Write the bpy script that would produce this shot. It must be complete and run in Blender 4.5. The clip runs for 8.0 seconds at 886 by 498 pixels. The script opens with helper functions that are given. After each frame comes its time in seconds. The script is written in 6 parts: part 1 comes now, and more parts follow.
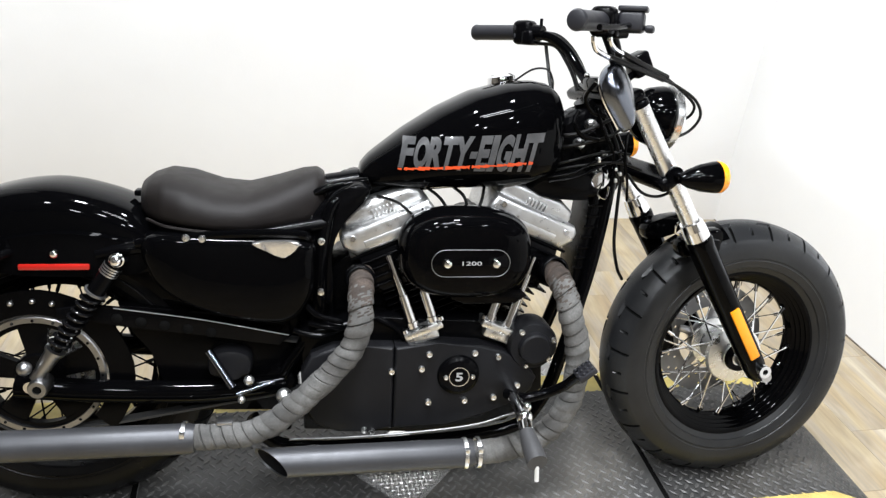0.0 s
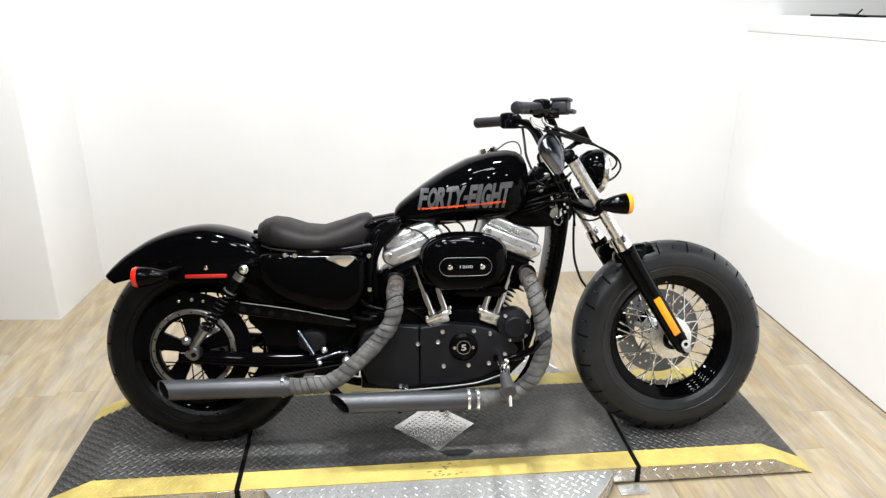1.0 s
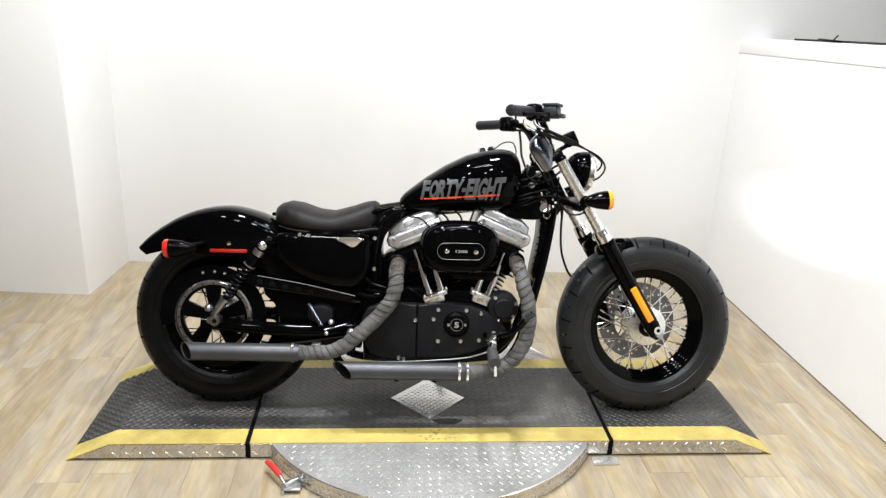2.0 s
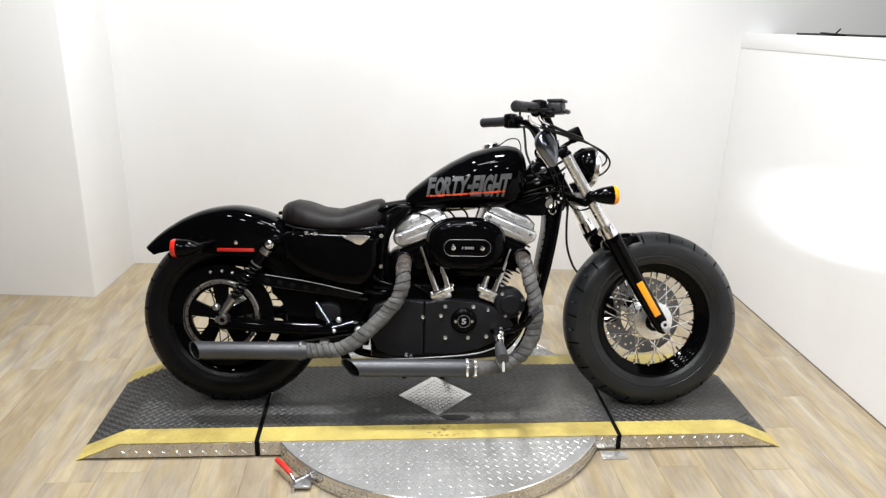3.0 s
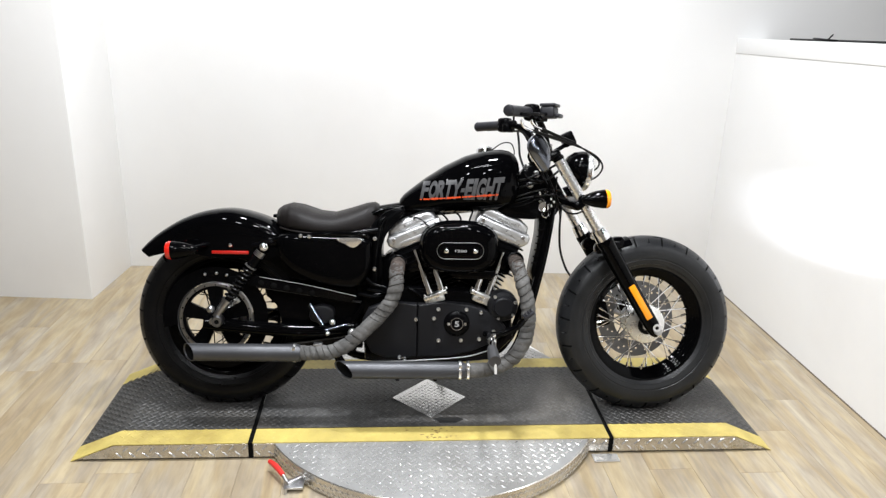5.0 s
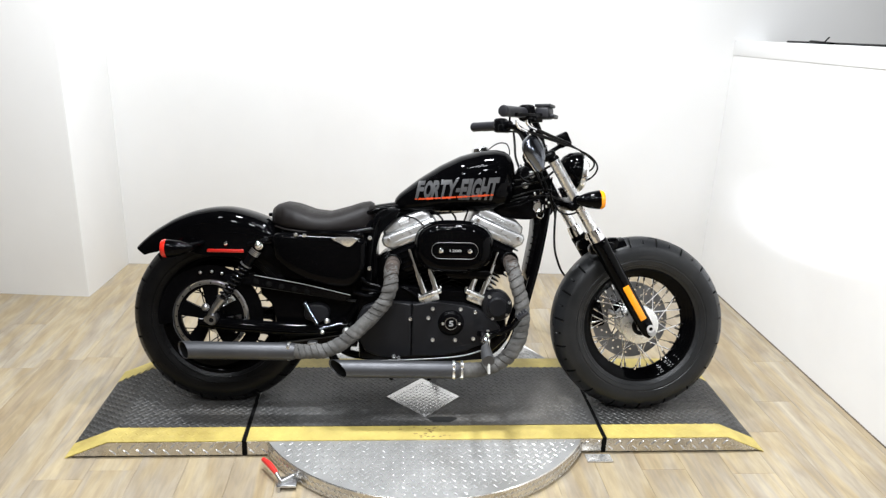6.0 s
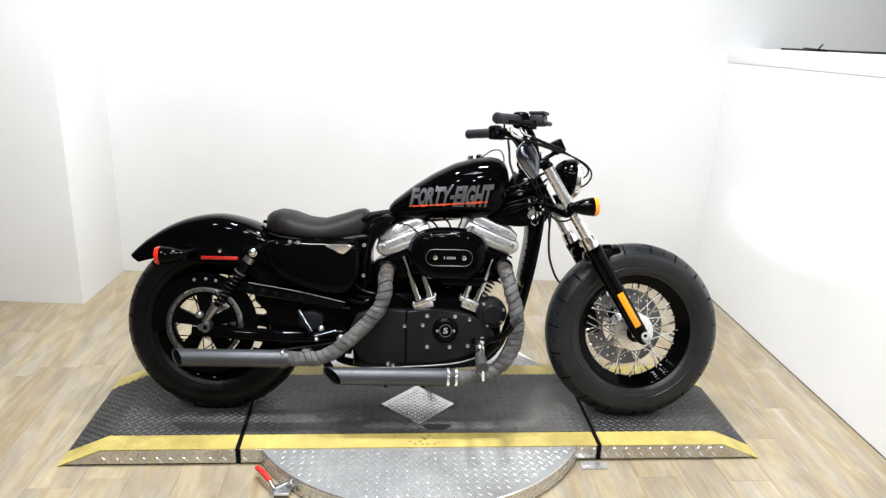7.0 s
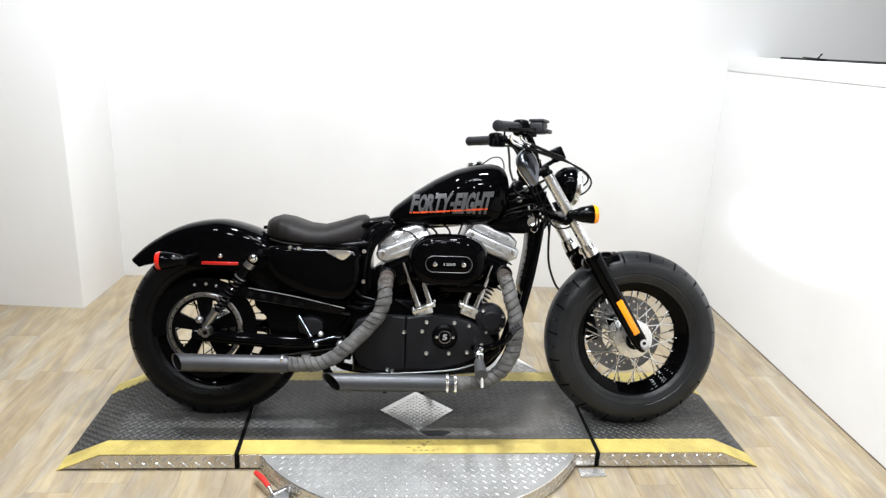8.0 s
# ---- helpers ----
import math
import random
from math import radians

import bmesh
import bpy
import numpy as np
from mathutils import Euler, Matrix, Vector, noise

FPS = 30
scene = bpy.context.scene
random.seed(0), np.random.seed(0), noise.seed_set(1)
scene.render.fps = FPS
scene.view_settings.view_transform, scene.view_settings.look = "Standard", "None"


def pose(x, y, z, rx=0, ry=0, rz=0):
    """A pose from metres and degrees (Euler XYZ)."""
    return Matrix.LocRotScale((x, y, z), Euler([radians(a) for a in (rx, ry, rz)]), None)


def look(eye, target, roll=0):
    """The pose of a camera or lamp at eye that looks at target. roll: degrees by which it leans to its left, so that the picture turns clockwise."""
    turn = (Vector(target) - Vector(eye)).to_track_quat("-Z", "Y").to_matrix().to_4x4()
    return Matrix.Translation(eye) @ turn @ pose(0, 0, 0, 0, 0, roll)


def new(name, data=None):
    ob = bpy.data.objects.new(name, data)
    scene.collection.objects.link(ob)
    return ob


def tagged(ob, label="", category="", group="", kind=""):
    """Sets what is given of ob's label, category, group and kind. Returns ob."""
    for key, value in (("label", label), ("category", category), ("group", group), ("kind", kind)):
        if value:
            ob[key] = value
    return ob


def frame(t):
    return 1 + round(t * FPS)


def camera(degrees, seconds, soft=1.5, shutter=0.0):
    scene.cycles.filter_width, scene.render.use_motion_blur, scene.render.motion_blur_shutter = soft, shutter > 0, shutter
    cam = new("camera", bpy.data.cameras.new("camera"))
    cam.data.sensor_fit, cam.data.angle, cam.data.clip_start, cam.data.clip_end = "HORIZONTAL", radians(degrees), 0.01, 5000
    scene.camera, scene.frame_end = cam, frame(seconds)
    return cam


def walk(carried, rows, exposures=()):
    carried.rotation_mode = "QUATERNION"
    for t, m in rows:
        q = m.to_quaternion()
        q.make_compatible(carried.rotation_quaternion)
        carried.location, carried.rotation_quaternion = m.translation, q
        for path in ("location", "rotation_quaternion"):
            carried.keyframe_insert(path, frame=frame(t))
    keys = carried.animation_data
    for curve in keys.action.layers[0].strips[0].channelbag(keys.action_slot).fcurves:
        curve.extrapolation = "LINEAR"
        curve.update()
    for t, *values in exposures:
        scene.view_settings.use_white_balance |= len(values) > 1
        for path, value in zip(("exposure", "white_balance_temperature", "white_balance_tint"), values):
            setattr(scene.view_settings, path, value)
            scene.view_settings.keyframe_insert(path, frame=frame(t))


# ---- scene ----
cam = camera(61.9, 8.0, soft=1.35)
PATH = [
    (0, (-0.278, -1.338, 1.38), (0.13, 0.381, 0.443), 5.4),
    (0.2, (-0.283, -1.539, 1.407), (0.036, 0.263, 0.6), 3.3),
    (0.5, (-0.3, -1.824, 1.465), (0.052, -0.03, 0.654), 4.5),
    (0.7, (-0.274, -1.968, 1.491), (-0.001, -0.136, 0.737), 2.5),
    (1, (-0.2, -2.166, 1.495), (-0.014, -0.298, 0.805), 0.3),
    (1.5, (-0.132, -2.382, 1.505), (0.027, -0.505, 0.832), 2.3),
    (1.7, (-0.158, -2.425, 1.502), (-0.002, -0.544, 0.843), 2.4),
    (3, (-0.196, -2.449, 1.483), (-0.045, -0.565, 0.83), 1.6),
    (3.5, (-0.185, -2.446, 1.488), (-0.025, -0.561, 0.841), 1.8),
    (4, (-0.176, -2.45, 1.487), (-0.015, -0.567, 0.834), 2.0),
    (4.5, (-0.178, -2.459, 1.484), (-0.027, -0.571, 0.842), 1.7),
    (6, (-0.155, -2.474, 1.486), (-0.005, -0.586, 0.844), 2.1),
    (6.5, (-0.149, -2.476, 1.487), (0.001, -0.586, 0.852), 2.3),
    (7, (-0.142, -2.473, 1.489), (0.013, -0.58, 0.863), 2.1),
    (7.5, (-0.14, -2.477, 1.492), (0.005, -0.579, 0.878), 2.2),
    (8, (-0.141, -2.48, 1.494), (0.013, -0.582, 0.883), 2.4),
]
walk(cam, [(t, look(eye, target, roll)) for t, eye, target, roll in PATH],
     [(0, 0.06, 6550, 10), (0.5, 0.03, 6600, 10), (1.7, -0.08, 6750, 10), (3, -0.24, 6750, 11), (4.5, -0.22, 6700, 11), (6, -0.1, 6570, 10), (8, -0.08, 6550, 10)])

# ---- light and colour ----
world = bpy.data.worlds.new("hall")
world.use_nodes = True
world.node_tree.nodes["Background"].inputs[0].default_value = (0.75, 0.8, 0.9, 1)
world.node_tree.nodes["Background"].inputs[1].default_value = 0.05
scene.world = world

DECK = 0.06            # height of the platform's top
LEANING, TURNED = -11.9, -1.85        # the motorcycle leans on its side stand
BIKE_AT = (-0.0017, -0.031, 0.0777)
ROOM_H = 3.3
LAMPS = [(-0.6, -0.1, 78, 0.16, 0.16), (0.32, -0.05, 78, 0.16, 0.16), (-0.05, -1.0, 26, 0.6, 0.04), (0.1, -1.25, 26, 0.6, 0.04), (-1.5, -1.5, 28, 0.16, 0.16), (-0.55, -2.1, 28, 0.16, 0.16), (0.45, -2.25, 28, 0.16, 0.16), (-1.2, -2.9, 24, 0.16, 0.16), (0.0, -3.0, 24, 0.16, 0.16), (1.1, -3.1, 24, 0.16, 0.16), (3.2, -2.2, 36, 0.16, 0.16)]

# ---- materials ----


def mat(name, col, rough=0.5, metal=0.0, var=0.12, var_scale=5.0, bump=0.0, bump_scale=200.0, coat=0.0, rough_var=0.1,
        stretch=(1, 1, 1), emit=0.0, transmission=0.0, spec=0.5, grime=0.0, grime_col=(0.05, 0.04, 0.03), grime_scale=3.0, rand=0.0):
    m = bpy.data.materials.new(name)
    m.use_nodes = True
    nt = m.node_tree
    b = nt.nodes["Principled BSDF"]
    b.inputs["Metallic"].default_value = metal
    b.inputs["Specular IOR Level"].default_value = spec
    b.inputs["Coat Weight"].default_value = coat
    b.inputs["Coat Roughness"].default_value = 0.04
    b.inputs["Transmission Weight"].default_value = transmission
    tc = nt.nodes.new("ShaderNodeTexCoord")
    mp = nt.nodes.new("ShaderNodeMapping")
    mp.inputs["Scale"].default_value = stretch
    nt.links.new(tc.outputs["Object"], mp.inputs["Vector"])

    def tex(scale, detail=6.0):
        n = nt.nodes.new("ShaderNodeTexNoise")
        n.inputs["Scale"].default_value = scale
        n.inputs["Detail"].default_value = detail
        nt.links.new(mp.outputs["Vector"], n.inputs["Vector"])
        return n.outputs["Fac"]

    def ranged(sock, a, c, lo=0.3, hi=0.7):
        r = nt.nodes.new("ShaderNodeMapRange")
        r.inputs["From Min"].default_value, r.inputs["From Max"].default_value = lo, hi
        r.inputs["To Min"].default_value, r.inputs["To Max"].default_value = a, c
        nt.links.new(sock, r.inputs["Value"])
        return r.outputs["Result"]

    def mixed(fac, a, c, kind="MIX"):
        x = nt.nodes.new("ShaderNodeMix")
        x.data_type, x.blend_type = "RGBA", kind
        for s, v in ((x.inputs[0], fac), (x.inputs[6], a), (x.inputs[7], c)):
            if isinstance(v, bpy.types.NodeSocket):
                nt.links.new(v, s)
            elif isinstance(v, tuple):
                s.default_value = (*v, 1)
            else:
                s.default_value = v
        return x.outputs[2]

    n1, n2 = tex(var_scale), tex(var_scale * 9)
    dark = tuple(c * (1 - var) for c in col)
    light = tuple(min(1, c * (1 + var)) for c in col)
    out = mixed(ranged(n1, 0, 1), dark, light)
    out = mixed(ranged(n2, 0, 0.5), out, tuple(c * (1 - var * 0.8) for c in col))
    if rand:
        oi = nt.nodes.new("ShaderNodeObjectInfo")
        hsv = nt.nodes.new("ShaderNodeHueSaturation")
        nt.links.new(ranged(oi.outputs["Random"], 1 - rand, 1 + rand, 0, 1), hsv.inputs["Value"])
        nt.links.new(out, hsv.inputs["Color"])
        out = hsv.outputs["Color"]
    if grime:
        out = mixed(ranged(tex(grime_scale, 8), 0, grime, 0.5, 0.72), out, grime_col)
    nt.links.new(out, b.inputs["Base Color"])
    nt.links.new(ranged(n2, max(0.02, rough - rough_var * rough), min(1, rough + rough_var * rough)), b.inputs["Roughness"])
    if bump:
        bn = nt.nodes.new("ShaderNodeBump")
        bn.inputs["Strength"].default_value = min(1, bump)
        bn.inputs["Distance"].default_value = 0.002
        nt.links.new(tex(bump_scale, 4), bn.inputs["Height"])
        nt.links.new(bn.outputs["Normal"], b.inputs["Normal"])
    if emit:
        b.inputs["Emission Color"].default_value = (*col, 1)
        b.inputs["Emission Strength"].default_value = emit
    return m


M_WALL = mat("white wall paint", (0.77, 0.765, 0.755), 0.5, var=0.025, var_scale=0.9, bump=0.12, bump_scale=120, grime=0.25, grime_col=(0.64, 0.61, 0.585), grime_scale=1.1)
# Hall ceiling and walls coloured dark so gloss black reflects an unlit hall.
M_CEIL = mat("dark ceiling", (0.06, 0.058, 0.055), 0.8, var=0.06)
M_FARWALL = mat("darkened beige wall paint", (0.15, 0.132, 0.108), 0.7, var=0.08)
M_GLOSS = mat("gloss black paint", (0.001, 0.001, 0.0012), 0.04, var=0.1, rough_var=0.3, spec=0.075)
M_SATIN = mat("satin black", (0.0014, 0.0014, 0.0017), 0.22, var=0.2, bump=0.05, bump_scale=300, spec=0.07)
M_WRINKLE = mat("wrinkle black powder coat", (0.008, 0.0081, 0.0094), 0.42, var=0.2, bump=0.35, bump_scale=700, spec=0.16)
# One rubber in two tones: front coloured as lit, rear as in shade.
M_RUBBERLIT = mat("lit tyre rubber", (0.0095, 0.01, 0.011), 0.36, var=0.4, var_scale=12, bump=0.25, bump_scale=420, grime=0.6, grime_col=(0.02, 0.0205, 0.0212), grime_scale=7, spec=0.34)
M_RUBBERSHADED = mat("shaded tyre rubber", (0.0034, 0.0034, 0.0038), 0.3, var=0.4, var_scale=12, bump=0.25, bump_scale=450, grime=0.4, grime_col=(0.01, 0.0098, 0.0096), grime_scale=7, spec=0.15)
M_GRIP = mat("grip rubber", (0.013, 0.013, 0.016), 0.42, var=0.2, bump=0.2, bump_scale=400, spec=0.4)
M_CHROME = mat("chrome", (0.82, 0.82, 0.83), 0.08, metal=1, var=0.04, rough_var=0.5)
M_ALU = mat("polished aluminium", (0.86, 0.86, 0.85), 0.3, metal=1, var=0.08, rough_var=0.4, bump=0.04, bump_scale=60)
M_CASTALU = mat("satin cast aluminium", (0.62, 0.62, 0.62), 0.36, metal=0.92, var=0.14, var_scale=9, rough_var=0.3, bump=0.12, bump_scale=90)
M_SPRING = mat("black lacquered spring steel", (0.004, 0.004, 0.0045), 0.12, var=0.1, spec=0.3)
M_STEEL = mat("brushed steel", (0.55, 0.55, 0.56), 0.32, metal=1, var=0.12, bump=0.08, bump_scale=200)
M_FORKTUBE = mat("fork tube hard chrome", (0.86, 0.86, 0.86), 0.28, metal=1, var=0.05)
M_PIPE = mat("dark ceramic coated steel", (0.06, 0.061, 0.066), 0.44, metal=0.55, var=0.15, var_scale=8, bump=0.05, bump_scale=400)
M_WRAP = mat("grey woven exhaust wrap", (0.098, 0.096, 0.092), 0.72, var=0.55, var_scale=24, bump=0.9, bump_scale=520, grime=0.8, grime_col=(0.045, 0.04, 0.035), grime_scale=13)
M_WRAPBURNT = mat("heat-browned exhaust wrap", (0.05, 0.036, 0.028), 0.8, var=0.5, var_scale=30, bump=0.9, bump_scale=520, grime=0.8, grime_col=(0.02, 0.014, 0.011), grime_scale=16)
M_PEG = mat("worn grey rubber", (0.045, 0.045, 0.047), 0.55, var=0.3, bump=0.2)
M_VINYL = mat("black seat vinyl", (0.0075, 0.0061, 0.0058), 0.45, var=0.25, bump=0.35, bump_scale=900, spec=0.16)
M_RED = mat("red plastic lens", (0.55, 0.016, 0.008), 0.18, var=0.1, coat=0.4)
M_AMBER = mat("amber plastic lens", (0.95, 0.33, 0.01), 0.2, var=0.06, coat=0.4)
M_DECAL = mat("grey decal film", (0.055, 0.055, 0.057), 0.3, var=0.3, var_scale=30, coat=0.3)
M_DECALRED = mat("orange decal film", (0.58, 0.065, 0.015), 0.3, var=0.15, coat=0.3)
M_PRINT = mat("faded silver print", (0.3, 0.3, 0.3), 0.4, var=0.15)
M_REFLEX = mat("deep red reflector", (0.36, 0.012, 0.008), 0.2, var=0.1, coat=0.3)
M_WHITE = mat("white print", (0.75, 0.75, 0.74), 0.4, var=0.05)
M_BADGE = mat("silver badge", (0.75, 0.74, 0.73), 0.22, metal=0.9, var=0.2, var_scale=40)
M_GLASS = mat("lamp glass", (0.9, 0.92, 0.95), 0.03, var=0.02, transmission=1.0)
M_CABLE = mat("black cable sheath", (0.004, 0.004, 0.004), 0.4, var=0.2, spec=0.2)
M_BELT = mat("drive belt", (0.02, 0.02, 0.02), 0.7, var=0.2)
M_DECKBLACK = mat("black coated tread plate", (0.04, 0.0394, 0.0384), 0.46, var=0.5, var_scale=5, bump=0.35, bump_scale=260, grime=0.75, grime_col=(0.092, 0.083, 0.071), grime_scale=3.2)
M_TREADWORN = mat("worn black tread tops", (0.066, 0.065, 0.0635), 0.5, metal=0.1, var=0.5, var_scale=5, bump=0.15, grime=0.6, grime_col=(0.115, 0.11, 0.102), grime_scale=3.5)
M_DISC = mat("dark brake steel", (0.2, 0.2, 0.2), 0.38, metal=0.8, var=0.15)
M_PULLEY = mat("worn pulley steel", (0.34, 0.34, 0.345), 0.3, metal=1, var=0.2)
M_GUARD = mat("black plastic", (0.0018, 0.0018, 0.0021), 0.22, var=0.2, spec=0.07)
M_BLACKCHROME = mat("black chrome", (0.15, 0.162, 0.19), 0.2, metal=1, var=0.05)
M_TREADPLATE = mat("bright aluminium tread plate", (0.74, 0.735, 0.72), 0.24, metal=0.75, var=0.2, var_scale=6, bump=0.1, bump_scale=150, grime=0.45, grime_col=(0.36, 0.34, 0.31), grime_scale=5)
M_YELLOW = mat("yellow safety paint", (0.5, 0.395, 0.11), 0.5, var=0.22, var_scale=8, bump=0.15, grime=0.75, grime_col=(0.24, 0.17, 0.045), grime_scale=5)
M_STAIN = mat("oil stain", (0.009, 0.009, 0.009), 0.5, var=0.3, spec=0.3)
M_SMUDGE = mat("brown dirt", (0.2, 0.13, 0.04), 0.7, var=0.4, var_scale=30)
M_REDGRIP = mat("red lever grip", (0.65, 0.03, 0.025), 0.4, var=0.1)
M_PAPER = mat("white paper", (0.8, 0.79, 0.78), 0.8, var=0.03)
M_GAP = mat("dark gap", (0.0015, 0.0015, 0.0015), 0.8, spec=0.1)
M_GRIME = mat("floor joint grime", (0.16, 0.13, 0.1), 0.8, var=0.6, var_scale=14)
M_SOOTSHADE = mat("soot and groove shade", (0.004, 0.004, 0.004), 0.85, var=0.3, spec=0.1)
M_TREADBASE = mat("dull aluminium plate", (0.42, 0.415, 0.405), 0.4, metal=0.55, var=0.22, var_scale=7, bump=0.12, bump_scale=150, grime=0.6, grime_col=(0.2, 0.19, 0.175), grime_scale=4.5)
M_SIDEPLATE = mat("smooth aluminium side plate", (0.6, 0.58, 0.545), 0.26, metal=0.9, var=0.15, var_scale=6, bump=0.06, bump_scale=90, grime=0.5, grime_col=(0.3, 0.26, 0.2), grime_scale=9)
M_LAMPBODY = mat("white lamp housing", (0.8, 0.8, 0.8), 0.4)
M_DIFFUSER = mat("lit diffuser", (1.0, 0.97, 0.93), 0.5, emit=4.0, var=0.0)


def wood(name, tones):
    """Printed vinyl planks: tone by plank, grain along the plank."""
    m = bpy.data.materials.new(name)
    m.use_nodes = True
    nt = m.node_tree
    b = nt.nodes["Principled BSDF"]
    tc, oi = nt.nodes.new("ShaderNodeTexCoord"), nt.nodes.new("ShaderNodeObjectInfo")
    shift = nt.nodes.new("ShaderNodeVectorMath")
    shift.operation = "MULTIPLY_ADD"
    comb = nt.nodes.new("ShaderNodeCombineXYZ")
    for k in range(3):
        nt.links.new(oi.outputs["Random"], comb.inputs[k])
    nt.links.new(comb.outputs[0], shift.inputs[0])
    shift.inputs[1].default_value = (17, 43, 9)
    nt.links.new(tc.outputs["Object"], shift.inputs[2])

    def grain(scale, sx, sy, detail, dist=0.0):
        mp = nt.nodes.new("ShaderNodeMapping")
        mp.inputs["Scale"].default_value = (sx, sy, 1)
        nt.links.new(shift.outputs[0], mp.inputs["Vector"])
        n = nt.nodes.new("ShaderNodeTexNoise")
        n.inputs["Scale"].default_value, n.inputs["Detail"].default_value, n.inputs["Distortion"].default_value = scale, detail, dist
        nt.links.new(mp.outputs[0], n.inputs["Vector"])
        return n.outputs["Fac"]

    ramp = nt.nodes.new("ShaderNodeValToRGB")
    ramp.color_ramp.elements[0].position, ramp.color_ramp.elements[1].position = 0.0, 1.0
    el = ramp.color_ramp.elements
    el[0].color, el[1].color = (*tones[0], 1), (*tones[-1], 1)
    for i, t in enumerate(tones[1:-1]):
        e = el.new((i + 1) / (len(tones) - 1))
        e.color = (*t, 1)
    mix = nt.nodes.new("ShaderNodeMath")
    mix.operation = "MULTIPLY_ADD"
    nt.links.new(grain(3.0, 4.6, 0.55, 3, 0.5), mix.inputs[0])
    mix.inputs[1].default_value = 1.3
    sub = nt.nodes.new("ShaderNodeMath")
    sub.operation = "MULTIPLY_ADD"
    nt.links.new(oi.outputs["Random"], sub.inputs[0])
    sub.inputs[1].default_value, sub.inputs[2].default_value = 0.6, -0.45
    nt.links.new(sub.outputs[0], mix.inputs[2])
    nt.links.new(mix.outputs[0], ramp.inputs[0])
    fine = nt.nodes.new("ShaderNodeMix")
    fine.data_type, fine.blend_type = "RGBA", "MULTIPLY"
    r2 = nt.nodes.new("ShaderNodeMapRange")
    r2.inputs["From Min"].default_value, r2.inputs["From Max"].default_value = 0.35, 0.6
    r2.inputs["To Min"].default_value, r2.inputs["To Max"].default_value = 0.8, 1.0
    nt.links.new(grain(12.0, 7, 0.8, 8, 0.5), r2.inputs["Value"])
    fine.inputs[0].default_value = 0.8
    nt.links.new(ramp.outputs[0], fine.inputs[6])
    nt.links.new(r2.outputs[0], fine.inputs[7])
    patch = nt.nodes.new("ShaderNodeMix")
    patch.data_type, patch.blend_type = "RGBA", "MULTIPLY"
    r3 = nt.nodes.new("ShaderNodeMapRange")
    r3.inputs["From Min"].default_value, r3.inputs["From Max"].default_value = 0.38, 0.62
    nt.links.new(grain(2.6, 3.6, 1.0, 5, 1.0), r3.inputs["Value"])
    tone = nt.nodes.new("ShaderNodeValToRGB")
    tone.color_ramp.elements[0].color, tone.color_ramp.elements[1].color = (0.84, 0.79, 0.72, 1), (1.06, 1.05, 1.03, 1)
    nt.links.new(r3.outputs[0], tone.inputs[0])
    patch.inputs[0].default_value = 1.0
    nt.links.new(fine.outputs[2], patch.inputs[6])
    nt.links.new(tone.outputs[0], patch.inputs[7])
    nt.links.new(patch.outputs[2], b.inputs["Base Color"])
    b.inputs["Roughness"].default_value = 0.38
    bn = nt.nodes.new("ShaderNodeBump")
    bn.inputs["Strength"].default_value, bn.inputs["Distance"].default_value = 0.15, 0.001
    nt.links.new(r2.outputs[0], bn.inputs["Height"])
    nt.links.new(bn.outputs[0], b.inputs["Normal"])
    return m


M_WOOD = wood("oak print vinyl plank", [(0.285, 0.225, 0.15), (0.37, 0.3, 0.19), (0.32, 0.278, 0.218), (0.41, 0.335, 0.213), (0.36, 0.317, 0.254), (0.44, 0.378, 0.276)])

# ---- mesh helpers ----


def part(name, bm, material, parent=None, label="", smooth=35.0):
    """Links a bmesh as one mesh object under its parent."""
    bmesh.ops.recalc_face_normals(bm, faces=bm.faces)
    me = bpy.data.meshes.new(name)
    bm.to_mesh(me)
    bm.free()
    me.polygons.foreach_set("use_smooth", [smooth > 0] * len(me.polygons))
    if smooth > 0:
        me.set_sharp_from_angle(angle=radians(smooth))
    me.materials.append(material)
    ob = new(name, me)
    ob.parent = parent
    return tagged(ob, label)


def shared(name, ob, m, parent=None):
    """One more object on the mesh of ob, at the pose m."""
    o = new(name, ob.data)
    o.parent = parent
    o.matrix_basis = m
    return o


def thing(name, label, category, group="", kind="", m=None):
    ob = new(name)
    ob.empty_display_size = 0.1
    if m is not None:
        ob.matrix_basis = m
    return tagged(ob, label, category, group, kind)


def smoothed(pts, n=6):
    """Catmull-Rom through the points, n steps each."""
    p = [Vector(v) for v in pts]
    p = [2 * p[0] - p[1]] + p + [2 * p[-1] - p[-2]]
    out = []
    for i in range(1, len(p) - 2):
        for k in range(n):
            t = k / n
            a, b, c, d = p[i - 1], p[i], p[i + 1], p[i + 2]
            out.append(0.5 * (2 * b + (c - a) * t + (2 * a - 5 * b + 4 * c - d) * t * t + (3 * b - a - 3 * c + d) * t ** 3))
    return out + [p[-2]]


def loft(bm, rings, closed=True, caps=True):
    rows = [[bm.verts.new(v) for v in r] for r in rings]
    n = len(rows[0])
    for a, b in zip(rows, rows[1:]):
        for i in range(n if closed else n - 1):
            j = (i + 1) % n
            bm.faces.new((a[i], a[j], b[j], b[i]))
    if caps and closed:
        bm.faces.new(rows[0][::-1])
        bm.faces.new(rows[-1])
    return rows


